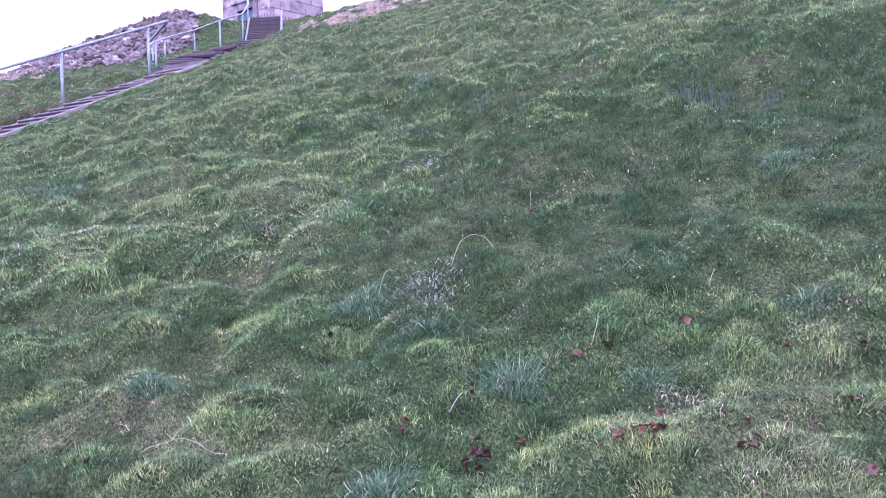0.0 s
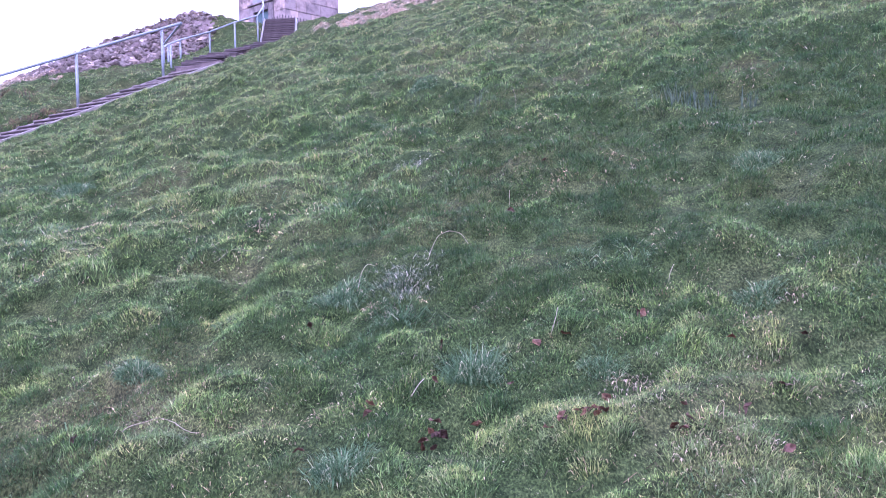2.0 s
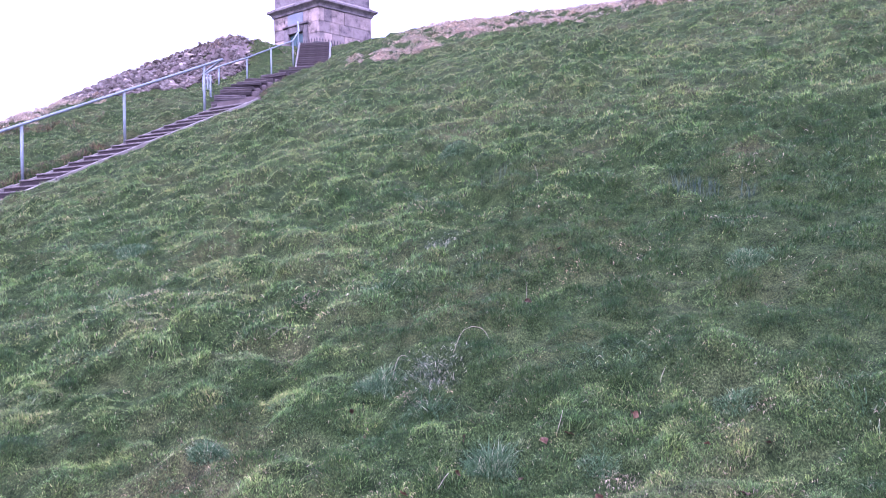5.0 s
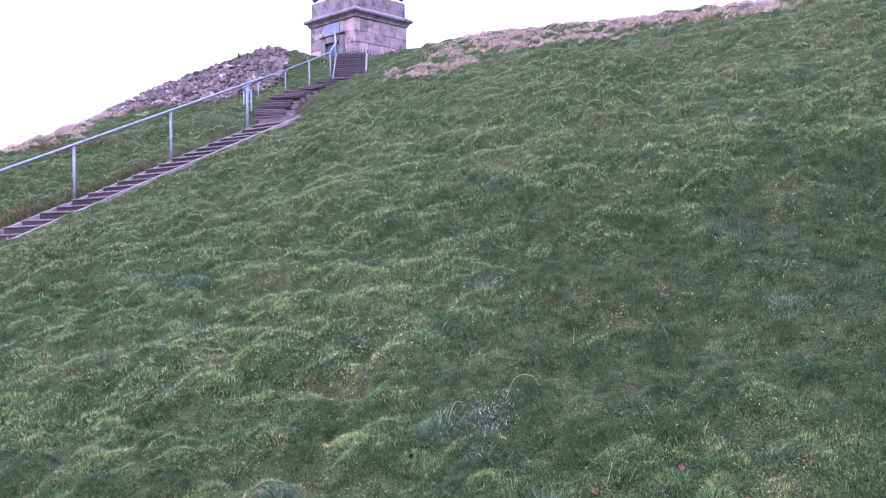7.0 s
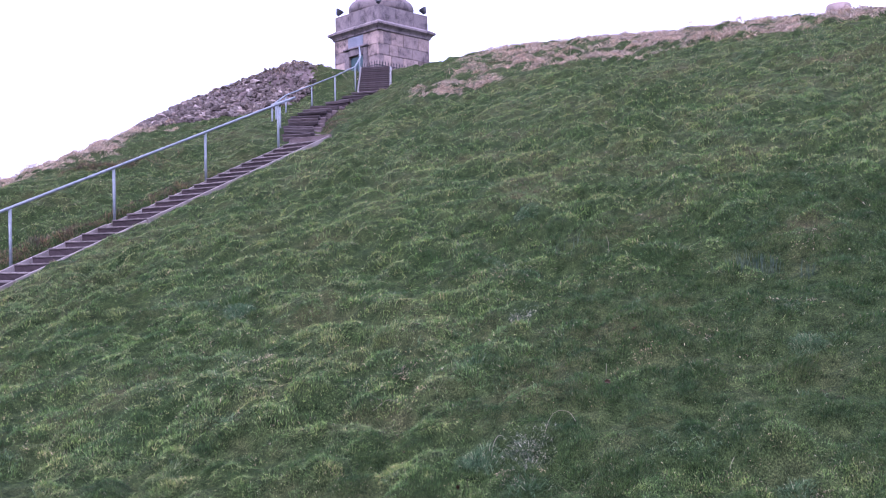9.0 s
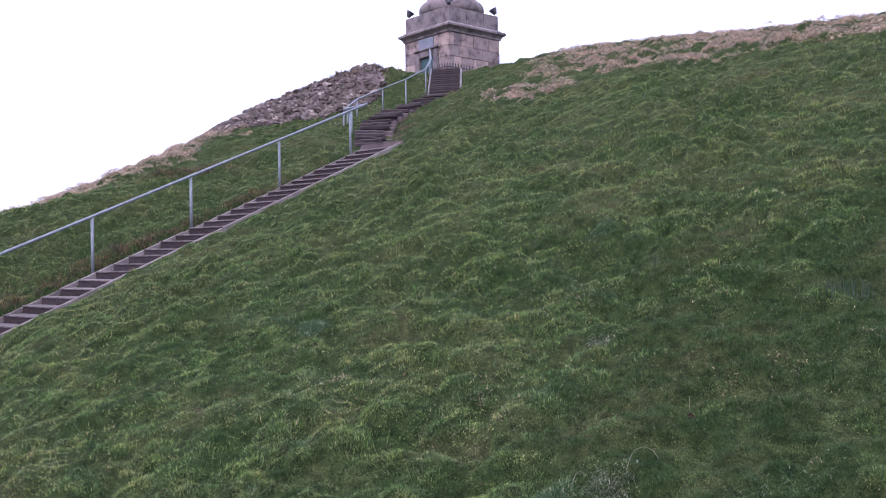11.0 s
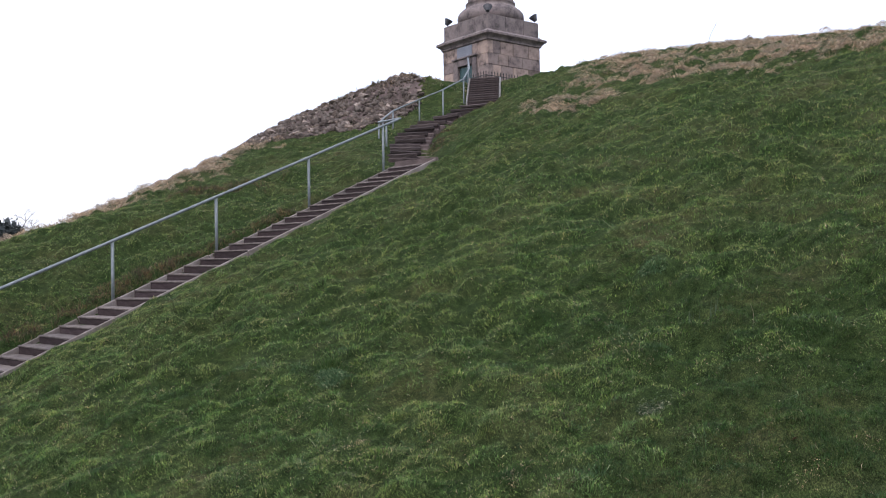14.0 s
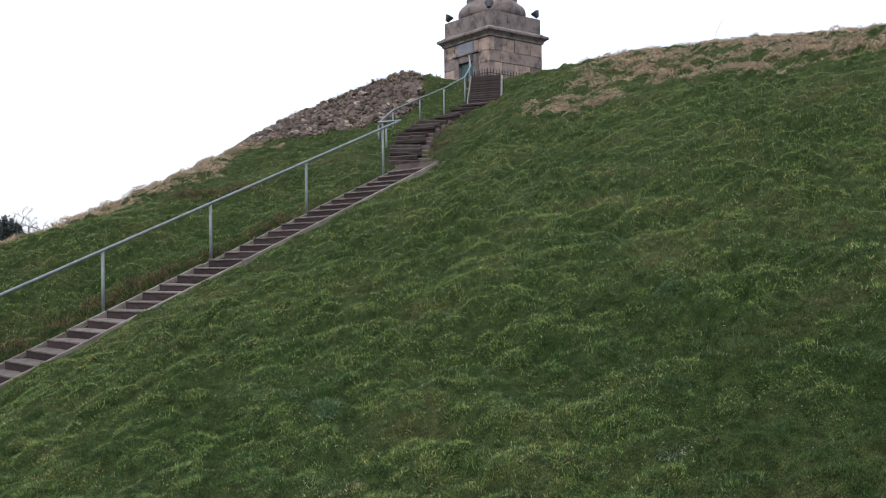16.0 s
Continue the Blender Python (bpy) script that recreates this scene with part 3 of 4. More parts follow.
# ---------------------------------------------------------------- monument
MC, MROT, MZ = Vector((-9.02, 47.2, 0)), radians(52), 11.56
mon = empty("monument", Matrix.Translation((MC.x, MC.y, MZ)) @ Matrix.Rotation(MROT, 4, "Z"), "square sandstone monument base with dark cornice carrying a round column", "monument")
WALL, TOPZ = 1.84, 3.12
# core behind the blocks
part("core", box(-WALL + 0.1, WALL - 0.1, -WALL + 0.1, WALL - 0.1, -0.6, TOPZ + 1.3), DARKSTONE, mon, "stone core of the monument")
COURSES = [(-0.5, 0.62), (0.62, 1.24), (1.24, 1.86), (1.86, 2.44), (2.44, 3.12)]
DOORY = (-0.02 - 0.60, -0.02 + 0.60)
for face in range(4):
    turn = Matrix.Rotation(face * math.pi / 2, 4, "Z")  # face 0 looks along -x (the door side), then round
    for ci, (za, zb) in enumerate(COURSES):
        cuts = [-WALL, -0.55 if ci % 2 else -1.0, 0.45 if ci % 2 else 0.1, 1.1 if ci % 2 else 0.95, WALL]
        if ci == 0:
            cuts = [-WALL, -0.9, 0.05, 0.95, WALL]
        if face == 0 and ci < 4:
            cuts = [-WALL, -0.98, 0.94, WALL]
        for y0, y1 in zip(cuts, cuts[1:]):
            if face == 0 and ci < 4 and y0 == -0.98:
                continue
            j = random.uniform(-0.012, 0.012)
            mat = PALESTONE if ci == 0 else ASHLAR
            deep = 0.05 if ci == 0 else 0.0
            part("block", box(-WALL - deep + j, -WALL + 0.35, y0 + 0.006 - (deep if y0 == -WALL else 0), y1 - 0.006 + (deep if y1 == WALL else 0), za + 0.006, zb - 0.006, bevel=0.014), mat, mon, m=turn)
# door surround, door and plaque on the side that faces the steps
surround = part("door_surround", box(-WALL - 0.06, -WALL + 0.3, -0.97, -0.60, -0.5, 2.40, bevel=0.02), DARKSTONE, mon, "dark stone door surround")
part("door_surround", box(-WALL - 0.06, -WALL + 0.3, 0.56, 0.93, -0.5, 2.40, bevel=0.02), DARKSTONE, mon, "dark stone door surround")
part("lintel", box(-WALL - 0.08, -WALL + 0.3, -0.60, 0.56, 2.06, 2.42, bevel=0.02), DARKSTONE, mon, "dark stone lintel")
part("door_cap", box(-WALL - 0.14, -WALL + 0.2, -1.02, 0.98, 2.42, 2.52, bevel=0.02), DARKSTONE, mon)
leaf = part("door", box(-WALL + 0.1, -WALL + 0.16, -0.58, 0.54, -0.3, 2.05, bevel=0.008), DOOR, mon, "green painted door standing shut")
for q in range(5):
    part("door_board", box(-WALL + 0.082, -WALL + 0.098, -0.57 + 0.222 * q, -0.57 + 0.222 * q + 0.212, -0.28, 2.02, bevel=0.005), DOOR, leaf)
part("plaque", box(-WALL - 0.04, -WALL + 0.05, -0.60, 0.62, 2.535, 3.09, bevel=0.012), SLATE, mon, "blue-grey slate plaque above the door")


def square_ring(profile):
    """A moulding run round a square: (half side, height) from below upwards."""
    bm = bmesh.new()
    rings = [[bm.verts.new((sx * r, sy * r, z)) for sx, sy in ((-1, -1), (1, -1), (1, 1), (-1, 1))] for r, z in profile]
    for a_, b_ in zip(rings, rings[1:]):
        for k in range(4):
            bm.faces.new((a_[k], a_[(k + 1) % 4], b_[(k + 1) % 4], b_[k]))
    bm.faces.new(rings[0][::-1])
    bm.faces.new(rings[-1])
    return bm


part("cornice", square_ring([(1.80, 3.12), (1.90, 3.13), (1.91, 3.22), (1.97, 3.30), (2.08, 3.38), (2.11, 3.40), (2.11, 3.50), (2.07, 3.53), (1.92, 3.60), (1.86, 3.66)]), DARKSTONE, mon, "projecting dark moulded cornice")
# blocking course above the cornice, in blocks
for face in range(4):
    turn = Matrix.Rotation(face * math.pi / 2, 4, "Z")
    for y0, y1 in ((-1.80, -0.7), (-0.7, 0.55), (0.55, 1.80)):
        part("parapet_block", box(-1.80 + random.uniform(-0.008, 0.008), -1.5, y0 + 0.004, y1 - 0.004, 3.665, 4.46, bevel=0.012), DARKSTONE, mon, m=turn)
part("parapet_top", box(-1.76, 1.76, -1.76, 1.76, 4.30, 4.452, bevel=0.01), DARKSTONE, mon)
base_prof = [(1.60, 4.455), (1.70, 4.50), (1.77, 4.62), (1.79, 4.78), (1.76, 4.95), (1.66, 5.09), (1.52, 5.17), (1.50, 5.22), (1.40, 5.27), (1.32, 5.36), (1.30, 5.46), (1.34, 5.50), (1.34, 5.58), (1.30, 5.60)]
part("column_base", lathe(base_prof), DARKSTONE, mon, "rounded dark stone column base")
zc = 5.602
for k in range(14):
    r0, r1 = 1.22 - 0.012 * k, 1.22 - 0.012 * (k + 1)
    part("column_drum", lathe([(r0 - 0.012, zc), (r0, zc + 0.012), (r1, zc + 0.888), (r1 - 0.012, zc + 0.9)]), DARKSTONE, mon)
    zc += 0.9

# floodlights on the corners of the parapet
def floodlight(corner, yaw):
    m = mon.matrix_world @ Matrix.Translation((corner[0], corner[1], 4.462)) @ Matrix.Rotation(yaw, 4, "Z")
    fl = empty("floodlight", m, "small dark floodlight on a bracket at the parapet corner", "floodlight", group="floodlights on the monument")
    part("bracket", tube([(0, 0, 0), (0, 0, 0.10), (0.0, -0.05, 0.16)], 0.028, 8), LAMPBODY, fl)
    bm = bmesh.new()
    r = bmesh.ops.create_cone(bm, cap_ends=True, segments=20, radius1=0.10, radius2=0.235, depth=0.30)["verts"]
    bmesh.ops.transform(bm, matrix=Matrix.Translation((0, 0.02, 0.27)) @ Matrix.Rotation(radians(-28), 4, "X"), verts=r)
    hood = part("hood", bm, LAMPBODY, fl)
    bm = bmesh.new()
    r = bmesh.ops.create_cone(bm, cap_ends=True, segments=20, radius1=0.215, radius2=0.215, depth=0.012)["verts"]
    bmesh.ops.transform(bm, matrix=Matrix.Translation((0, 0.02, 0.27)) @ Matrix.Rotation(radians(-28), 4, "X") @ Matrix.Translation((0, 0, 0.158)), verts=r)
    part("glass", bm, LENS, fl, "round lamp glass")
    return fl


floodlight((-1.66, -1.66), radians(-45))
floodlight((-1.66, 1.66), radians(-135))
floodlight((1.66, -1.66), radians(45))
floodlight((1.66, 1.66), radians(135))

# spiked iron railing round the monument
HALF = 3.05
fence = empty("iron_railing", mon.matrix_world.copy(), "low black iron railing with spiked bars round the monument", "railing")
bar_me = None
for face in range(4):
    n_bars = 9 if face == 0 else 32  # the side towards the steps is cut short to fit the camera's view
    turn = Matrix.Rotation(face * math.pi / 2, 4, "Z")
    for z in (0.35, 0.93):
        part("rail", box(-HALF - 0.012, -HALF + 0.012, -HALF, -HALF + n_bars * 2 * HALF / 32, z - 0.02, z + 0.02), IRON, fence, m=turn)
    for i in range(n_bars):
        y = -HALF + i * 2 * HALF / 32
        if bar_me is None:
            o = part("bar", tube([(0, 0, -0.3), (0, 0, 1.05), (0, 0, 1.06), (0, 0, 1.17)], [0.017, 0.017, 0.03, 0.003], 6), IRON, fence, m=turn @ Matrix.Translation((-HALF, y, 0)))
            bar_me = o.data
        else:
            link("bar", bar_me, None, fence, m=turn @ Matrix.Translation((-HALF, y, 0)))

# low round stone, placed nearer and sized to fit the skyline in the camera's view
TX, TY = 8.05, 24.4
trig = empty("stone_block", Matrix.Translation((TX, TY, h1(TX, TY))), "low round pale stone block on the crest of the hill", "stone")
part("drum", lathe([(0.31, -0.3), (0.32, 0.05), (0.32, 0.36), (0.29, 0.40)], 28), ASHLAR, trig)

# ---------------------------------------------------------------- broken rock
def rock_mesh(seed):
    rnd = random.Random(seed)
    bm = bmesh.new()
    for _ in range(11):
        v = Vector((rnd.gauss(0, 1), rnd.gauss(0, 1), rnd.gauss(0, 1))).normalized()
        bm.verts.new((v.x * 0.5, v.y * 0.38, v.z * 0.30))
    r = bmesh.ops.convex_hull(bm, input=bm.verts)
    junk = [g for g in r["geom_interior"] + r["geom_unused"] if isinstance(g, bmesh.types.BMVert)]
    bmesh.ops.delete(bm, geom=junk, context="VERTS")
    bm.normal_update()
    me = bpy.data.meshes.new("rock")
    bm.to_mesh(me)
    bm.free()
    me.materials.append(ROCK)
    return me


def in_scree(u, v, lim=1.0):
    return abs((u + 14.3) / 4.1) ** 2 + abs((v - 36.4 - 0.12 * (u + 14.3)) / 2.5) ** 2 < lim


rocks = [rock_mesh(100 + i) for i in range(10)]
outcrop = empty("rock_heap", Matrix.Translation((-13, 37, h1(-13, 37))), "heap of broken grey-pink rock spilling down the bank", "rocks")
rnd = random.Random(5)
inv = outcrop.matrix_world.inverted()
made = 0
while made < 290:
    u = rnd.uniform(-18.6, -10.4)
    v = rnd.uniform(32.5, 39.2)
    if not in_scree(u, v, rnd.uniform(0.75, 1.1)) or (v > 37.3 + 0.1 * (u + 14) and rnd.random() < 0.75) or (u < -16 and rnd.random() < 0.5):
        continue
    s = min(0.66, 0.19 + rnd.expovariate(10.0))
    m = Matrix.Translation((u, v, h1(u, v) + 0.02 + 0.08 * s)) @ Euler((rnd.gauss(0, 0.5), rnd.gauss(0, 0.4), rnd.uniform(0, 6.28))).to_matrix().to_4x4() @ Matrix.Diagonal((s, s, s * rnd.uniform(0.7, 1.1), 1))
    link("rock", rocks[made % 10], None, outcrop, m=inv @ m)
    made += 1

# bare soil under the heap
sx, sy = np.meshgrid(np.arange(-18.9, -9.9, 0.15), np.arange(32.6, 39.6, 0.15))
inside = (((sx + 14.3) / 4.2) ** 2 + ((sy - 36.4 - 0.12 * (sx + 14.3)) / 2.6) ** 2 + 0.12 * rough(sx, sy, 2.0, 31)) < 1.0
cell = inside[:-1, :-1] & inside[1:, :-1] & inside[:-1, 1:] & inside[1:, 1:]
sn = np.arange(sx.size).reshape(sx.shape)
q0, q1, q2, q3 = sn[:-1, :-1][cell], sn[:-1, 1:][cell], sn[1:, 1:][cell], sn[1:, :-1][cell]
used, back = np.unique(np.concatenate([np.stack([q0, q1, q2], 1), np.stack([q0, q2, q3], 1)]), return_inverse=True)
sv = np.stack([sx.ravel(), sy.ravel(), (on_ground(sx, sy) + 0.035 + 0.05 * rough(sx, sy, 6.0, 33)).ravel()], 1)[used]
soil = link("scree_soil", mesh_from("scree_soil", sv, back.reshape(-1, 3), SCREE), None)
tagged(soil, "bare brown soil and grit under the rock heap", "soil", kind="structure")

# smaller rubble between the rocks
tv, tf = [], []
base = [(np.array([v.co for v in me.vertices]), np.array([[q for q in p.vertices[:3]] for p in me.polygons])) for me in rocks]
count = 0
while len(tv) < 2600:
    u, v = rnd.uniform(-18.8, -10.2), rnd.uniform(32.5, 39.4)
    if not in_scree(u, v, rnd.uniform(0.8, 1.25)):
        continue
    co, fa = base[len(tv) % 10]
    rm = np.array(Euler((rnd.gauss(0, 0.6), rnd.gauss(0, 0.6), rnd.uniform(0, 6.28))).to_matrix())
    tf.append(fa + count)
    count += len(co)
    tv.append(co @ rm.T * min(0.45, 0.09 + rnd.expovariate(9.0)) + [u, v, h1(u, v) + 0.03])
rubble = link("rubble", mesh_from("rubble", np.concatenate(tv), np.concatenate(tf), ROCK), None)
tagged(rubble, "small broken stones between the larger rocks of the heap", "rubble", kind="stuff")

# ---------------------------------------------------------------- far trees behind the crest
def far_tree(name, x, y, ztop, crown_r, dark, label, seed):
    rnd = random.Random(seed)
    z0 = h1(x, y)
    t = empty(name, Matrix.Translation((x, y, z0)), label, "tree")
    H = ztop - z0
    part("trunk", tube([(0, 0, -0.3), (0.1, 0, H * 0.5), (0, 0.1, H * 0.9)], [0.3, 0.2, 0.05], 8), BARK, t)
    vs, fs = [], []

    def twig(p, d, ln, r, depth):
        q = p + d * ln
        side = d.orthogonal().normalized()
        up = d.cross(side)
        n0 = len(vs)
        for e, rr in ((p, r), (q, r * 0.6)):
            for k in range(3):
                w = e + rr * (math.cos(2.09 * k) * side + math.sin(2.09 * k) * up)
                vs.append(tuple(w))
        for k in range(3):
            a_, b_ = n0 + k, n0 + (k + 1) % 3
            fs.append((a_, b_, b_ + 3))
            fs.append((a_, b_ + 3, a_ + 3))
        if depth:
            for _ in range(3):
                twig(q, (d + 0.75 * Vector((rnd.gauss(0, 1), rnd.gauss(0, 1), rnd.gauss(0.25, 0.7)))).normalized(), ln * 0.68, r * 0.6, depth - 1)

    for k in range(12):
        h = H * rnd.uniform(0.35, 0.85)
        an = rnd.uniform(0, 6.28)
        twig(Vector((0, 0, h)), Vector((math.cos(an), math.sin(an), rnd.uniform(0.3, 1.0))).normalized(), crown_r * 0.42, 0.09, 4 if not dark else 2)
    link("limbs", mesh_from("limbs", np.array(vs), np.array(fs), BARK), None, t)
    if dark:
        r = np.random.RandomState(seed)
        n = 5200
        g = r.normal(size=(n, 3))
        g /= np.linalg.norm(g, axis=1)[:, None]
        rad = r.uniform(0.25, 1.0, (n, 1)) ** 0.5
        lump = 0.75 + 0.25 * np.sin(5 * g[:, :1] + 2 * g[:, 2:]) * np.cos(4 * g[:, 1:2] + seed)
        cpt = g * rad * lump * [crown_r, crown_r, crown_r * 0.8] + [0, 0, H - crown_r * 0.8]
        tip = r.normal(size=(n, 3, 3)) * 0.16
        link("crown", mesh_from("crown", (cpt[:, None] + tip).reshape(-1, 3), np.arange(3 * n).reshape(-1, 3), PINE), None, t, "dense dark evergreen crown")


far_tree("evergreen_tree", -58.7, 69.1, 8.3, 3.3, True, "dark dense evergreen tree far behind the hill", 3)
far_tree("bare_tree", -56.3, 70.7, 8.8, 3.2, False, "leafless winter tree far behind the hill", 8)
far_tree("bare_tree", -54.4, 72.0, 9.1, 3.0, False, "leafless winter tree far behind the hill", 9)

# ---------------------------------------------------------------- grass
# large tussocks: place, radius of the foot, length of the blades
TUSSOCKS = [(0.22, 3.63, 0.10, 0.17), (-0.27, 3.03, 0.12, 0.10), (-1.35, 3.99, 0.10, 0.09), (-0.47, 4.55, 0.11, 0.10), (-0.12, 4.58, 0.17, 0.08), (0.76, 3.54, 0.08, 0.08), (-3.43, 8.08, 0.12, 0.11), (-0.21, 6.73, 0.15, 0.09), (1.99, 5.44, 0.12, 0.11), (1.48, 3.79, 0.09, 0.10), (-0.24, 9.47, 0.2, 0.12), (-3.55, 8.25, 0.11, 0.1)]
RS = np.random.RandomState(7)


def lush_zone(x, y):
    """1 in the deep green stretch of the slope."""
    return step((x + 0.5 + 0.6 * rough(x, y, 1.3, 71)) / 0.4) * step((8.7 - y) / 0.9) * step((y - 3.9) / 0.4)


def blades(xy, direction, length, width, lean, bent, lift=0.0):
    """Tapered blades rooted at xy. Bent ones have a knee and three triangles."""
    n = len(xy)
    z = on_ground(xy[:, 0], xy[:, 1])
    root = np.column_stack([xy, z - 0.01 + lift])
    out = np.column_stack([np.cos(direction), np.sin(direction), np.zeros(n)])
    turn = RS.uniform(0, 2 * np.pi, n)
    across = np.column_stack([np.cos(turn), np.sin(turn), np.zeros(n)]) * (width / 2)[:, None]
    up = np.array([0, 0, 1.0])
    if not bent:
        tip = root + (out * np.sin(lean)[:, None] + up * np.cos(lean)[:, None]) * length[:, None]
        v = np.stack([root - across, root + across, tip], 1).reshape(-1, 3)
        return v, np.arange(3 * n).reshape(-1, 3)
    l1 = lean * 0.55
    knee = root + (out * np.sin(l1)[:, None] + up * np.cos(l1)[:, None]) * (0.55 * length)[:, None]
    l2 = lean * 1.6
    tip = knee + (out * np.sin(l2)[:, None] + up * np.cos(l2)[:, None]) * (0.5 * length)[:, None]
    v = np.stack([root - across, root + across, knee - 0.8 * across, knee + 0.8 * across, tip], 1).reshape(-1, 3)
    k = 5 * np.arange(n)[:, None]
    f = np.concatenate([k + [0, 1, 3], k + [0, 3, 2], k + [2, 3, 4]])
    return v, f


def bounds(y):
    """The stretch of the slope, from left to right, that lies in front of the path."""
    left = np.where(y < 5.2, -0.66 * (y + 0.4) - 0.5, -0.86 * (y + 2.2) - 0.6)
    return np.maximum(left, -19.5), np.minimum(0.54 * (y + 1.6) + 0.6, 15.0)


def wedge(y0, y1, per_m2):
    """Places strewn evenly over the part of the slope in front of the path."""
    lo, hi = min(bounds(np.array([y0, y1]))[0]), bounds(np.array(y1))[1]
    n = int((hi - lo) * (y1 - y0) * per_m2)
    x, y = RS.uniform(lo, hi, n), RS.uniform(y0, y1, n)
    a_, b_ = bounds(y)
    ok = (x > a_) & (x < b_)
    return np.column_stack([x, y])[ok]


def off_limits(xy):
    x, y = xy[:, 0], xy[:, 1]
    hit = trench(x, y) > 0.25
    hit |= (((x + 14.3) / 4.1) ** 2 + ((y - 36.4 - 0.12 * (x + 14.3)) / 2.5) ** 2 < 0.9) & (RS.uniform(0, 1, len(x)) < 0.93)
    rx, ry = x - MC.x, y - MC.y
    c_, s_ = math.cos(MROT), math.sin(MROT)
    hit |= (np.abs(rx * c_ + ry * s_) < 2.0) & (np.abs(-rx * s_ + ry * c_) < 2.0)
    for tx, ty, tr, tall in TUSSOCKS:
        hit |= np.hypot(x - tx, y - ty) < tr + 0.05
    s_, d_ = along(x, y, WAY)
    hit |= (d_ < 1.9) & (s_ > -0.12) & (s_ < 1.47) & (y < 37)
    hit |= np.hypot(x - TX, y - TY) < 0.4
    hit |= (np.abs(x + 6.6) < 0.8) & (np.abs(y - 22.3) < 0.8)
    return hit


def tufts(centres, per, spread, length, width, bent, lean=(0.55, 1.5)):
    """Clumps whose blades lean outwards and down the slope."""
    n = len(centres)
    x, y = centres.T
    lush = np.clip(0.72 + 0.28 * rough(x, y, 2.2, 1) + 0.36 * rough(x, y, 7.0, 2) + 0.42 * rough(x, y, 17.0, 4), 0.55, 1.6)
    count = np.maximum(1, RS.poisson(per * (0.35 + 0.75 * lush)))
    which = np.repeat(np.arange(n), count)
    size = RS.uniform(0.6, 1.35, n)[which]
    ang, rad = RS.uniform(0, 2 * np.pi, len(which)), np.sqrt(RS.uniform(0, 1, len(which)))
    off = np.column_stack([np.cos(ang), np.sin(ang)]) * (rad * spread * size)[:, None]
    xy = centres[which] + off
    go = np.column_stack([np.cos(ang), np.sin(ang)]) * (0.35 + rad)[:, None] + np.array([-0.08, -0.25]) + RS.normal(0, 0.6, (len(which), 2))
    ln = RS.uniform(*length, len(which)) * (0.45 + 0.75 * lush[which]) * size * (1.1 - 0.4 * rad)
    le = np.minimum(RS.uniform(*lean, len(which)) * (0.6 + 0.5 * rad), 1.62)
    w = RS.uniform(0.7, 1.3, len(which)) * width
    return xy, np.arctan2(go[:, 1], go[:, 0]), ln, w, le, which


def sow(name, centres, per, spread, length, width, bent, mats, label, dry=False, lean=(0.95, 2.0)):
    keep = ~off_limits(centres)
    dz = dry_zone(centres[:, 0], centres[:, 1])
    pick = RS.uniform(0, 1, len(centres)) < dz
    keep &= pick if dry else ~pick
    centres = centres[keep]
    if not len(centres):
        return
    xy, go, ln, w, le, which = tufts(centres, per, spread, length, width, bent, lean)
    pick = RS.uniform(0, 1, len(xy)) < bent
    v, f = blades(xy[pick], go[pick], ln[pick], w[pick], le[pick], True)
    v2, f2 = blades(xy[~pick], go[~pick], ln[~pick], w[~pick], le[~pick], False)
    v, f = np.concatenate([v, v2]), np.concatenate([f, f2 + len(v)])
    ob = link(name, mesh_from(name, v, f, mats), None)
    tagged(ob, label, "grass", kind="stuff")
    return ob


def patchy(y0, y1, per_m2, f, seed, least):
    """Places in scattered patches only."""
    p = wedge(y0, y1, per_m2)
    return p[rough(p[:, 0], p[:, 1], f, seed) > least]


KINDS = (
    (SHADED, "short turf grass between the tussocks, darkened for shade"),
    (LIGHT, "pale yellow-green tussocks of turf grass on the slope"),
    (GREEN, "mid-green tussocks of turf grass on the slope"),
    (DEEP, "deep green lush tussocks of turf grass on the slope"),
    (STRAW, "dead straw-coloured blades worked into the turf"),
)


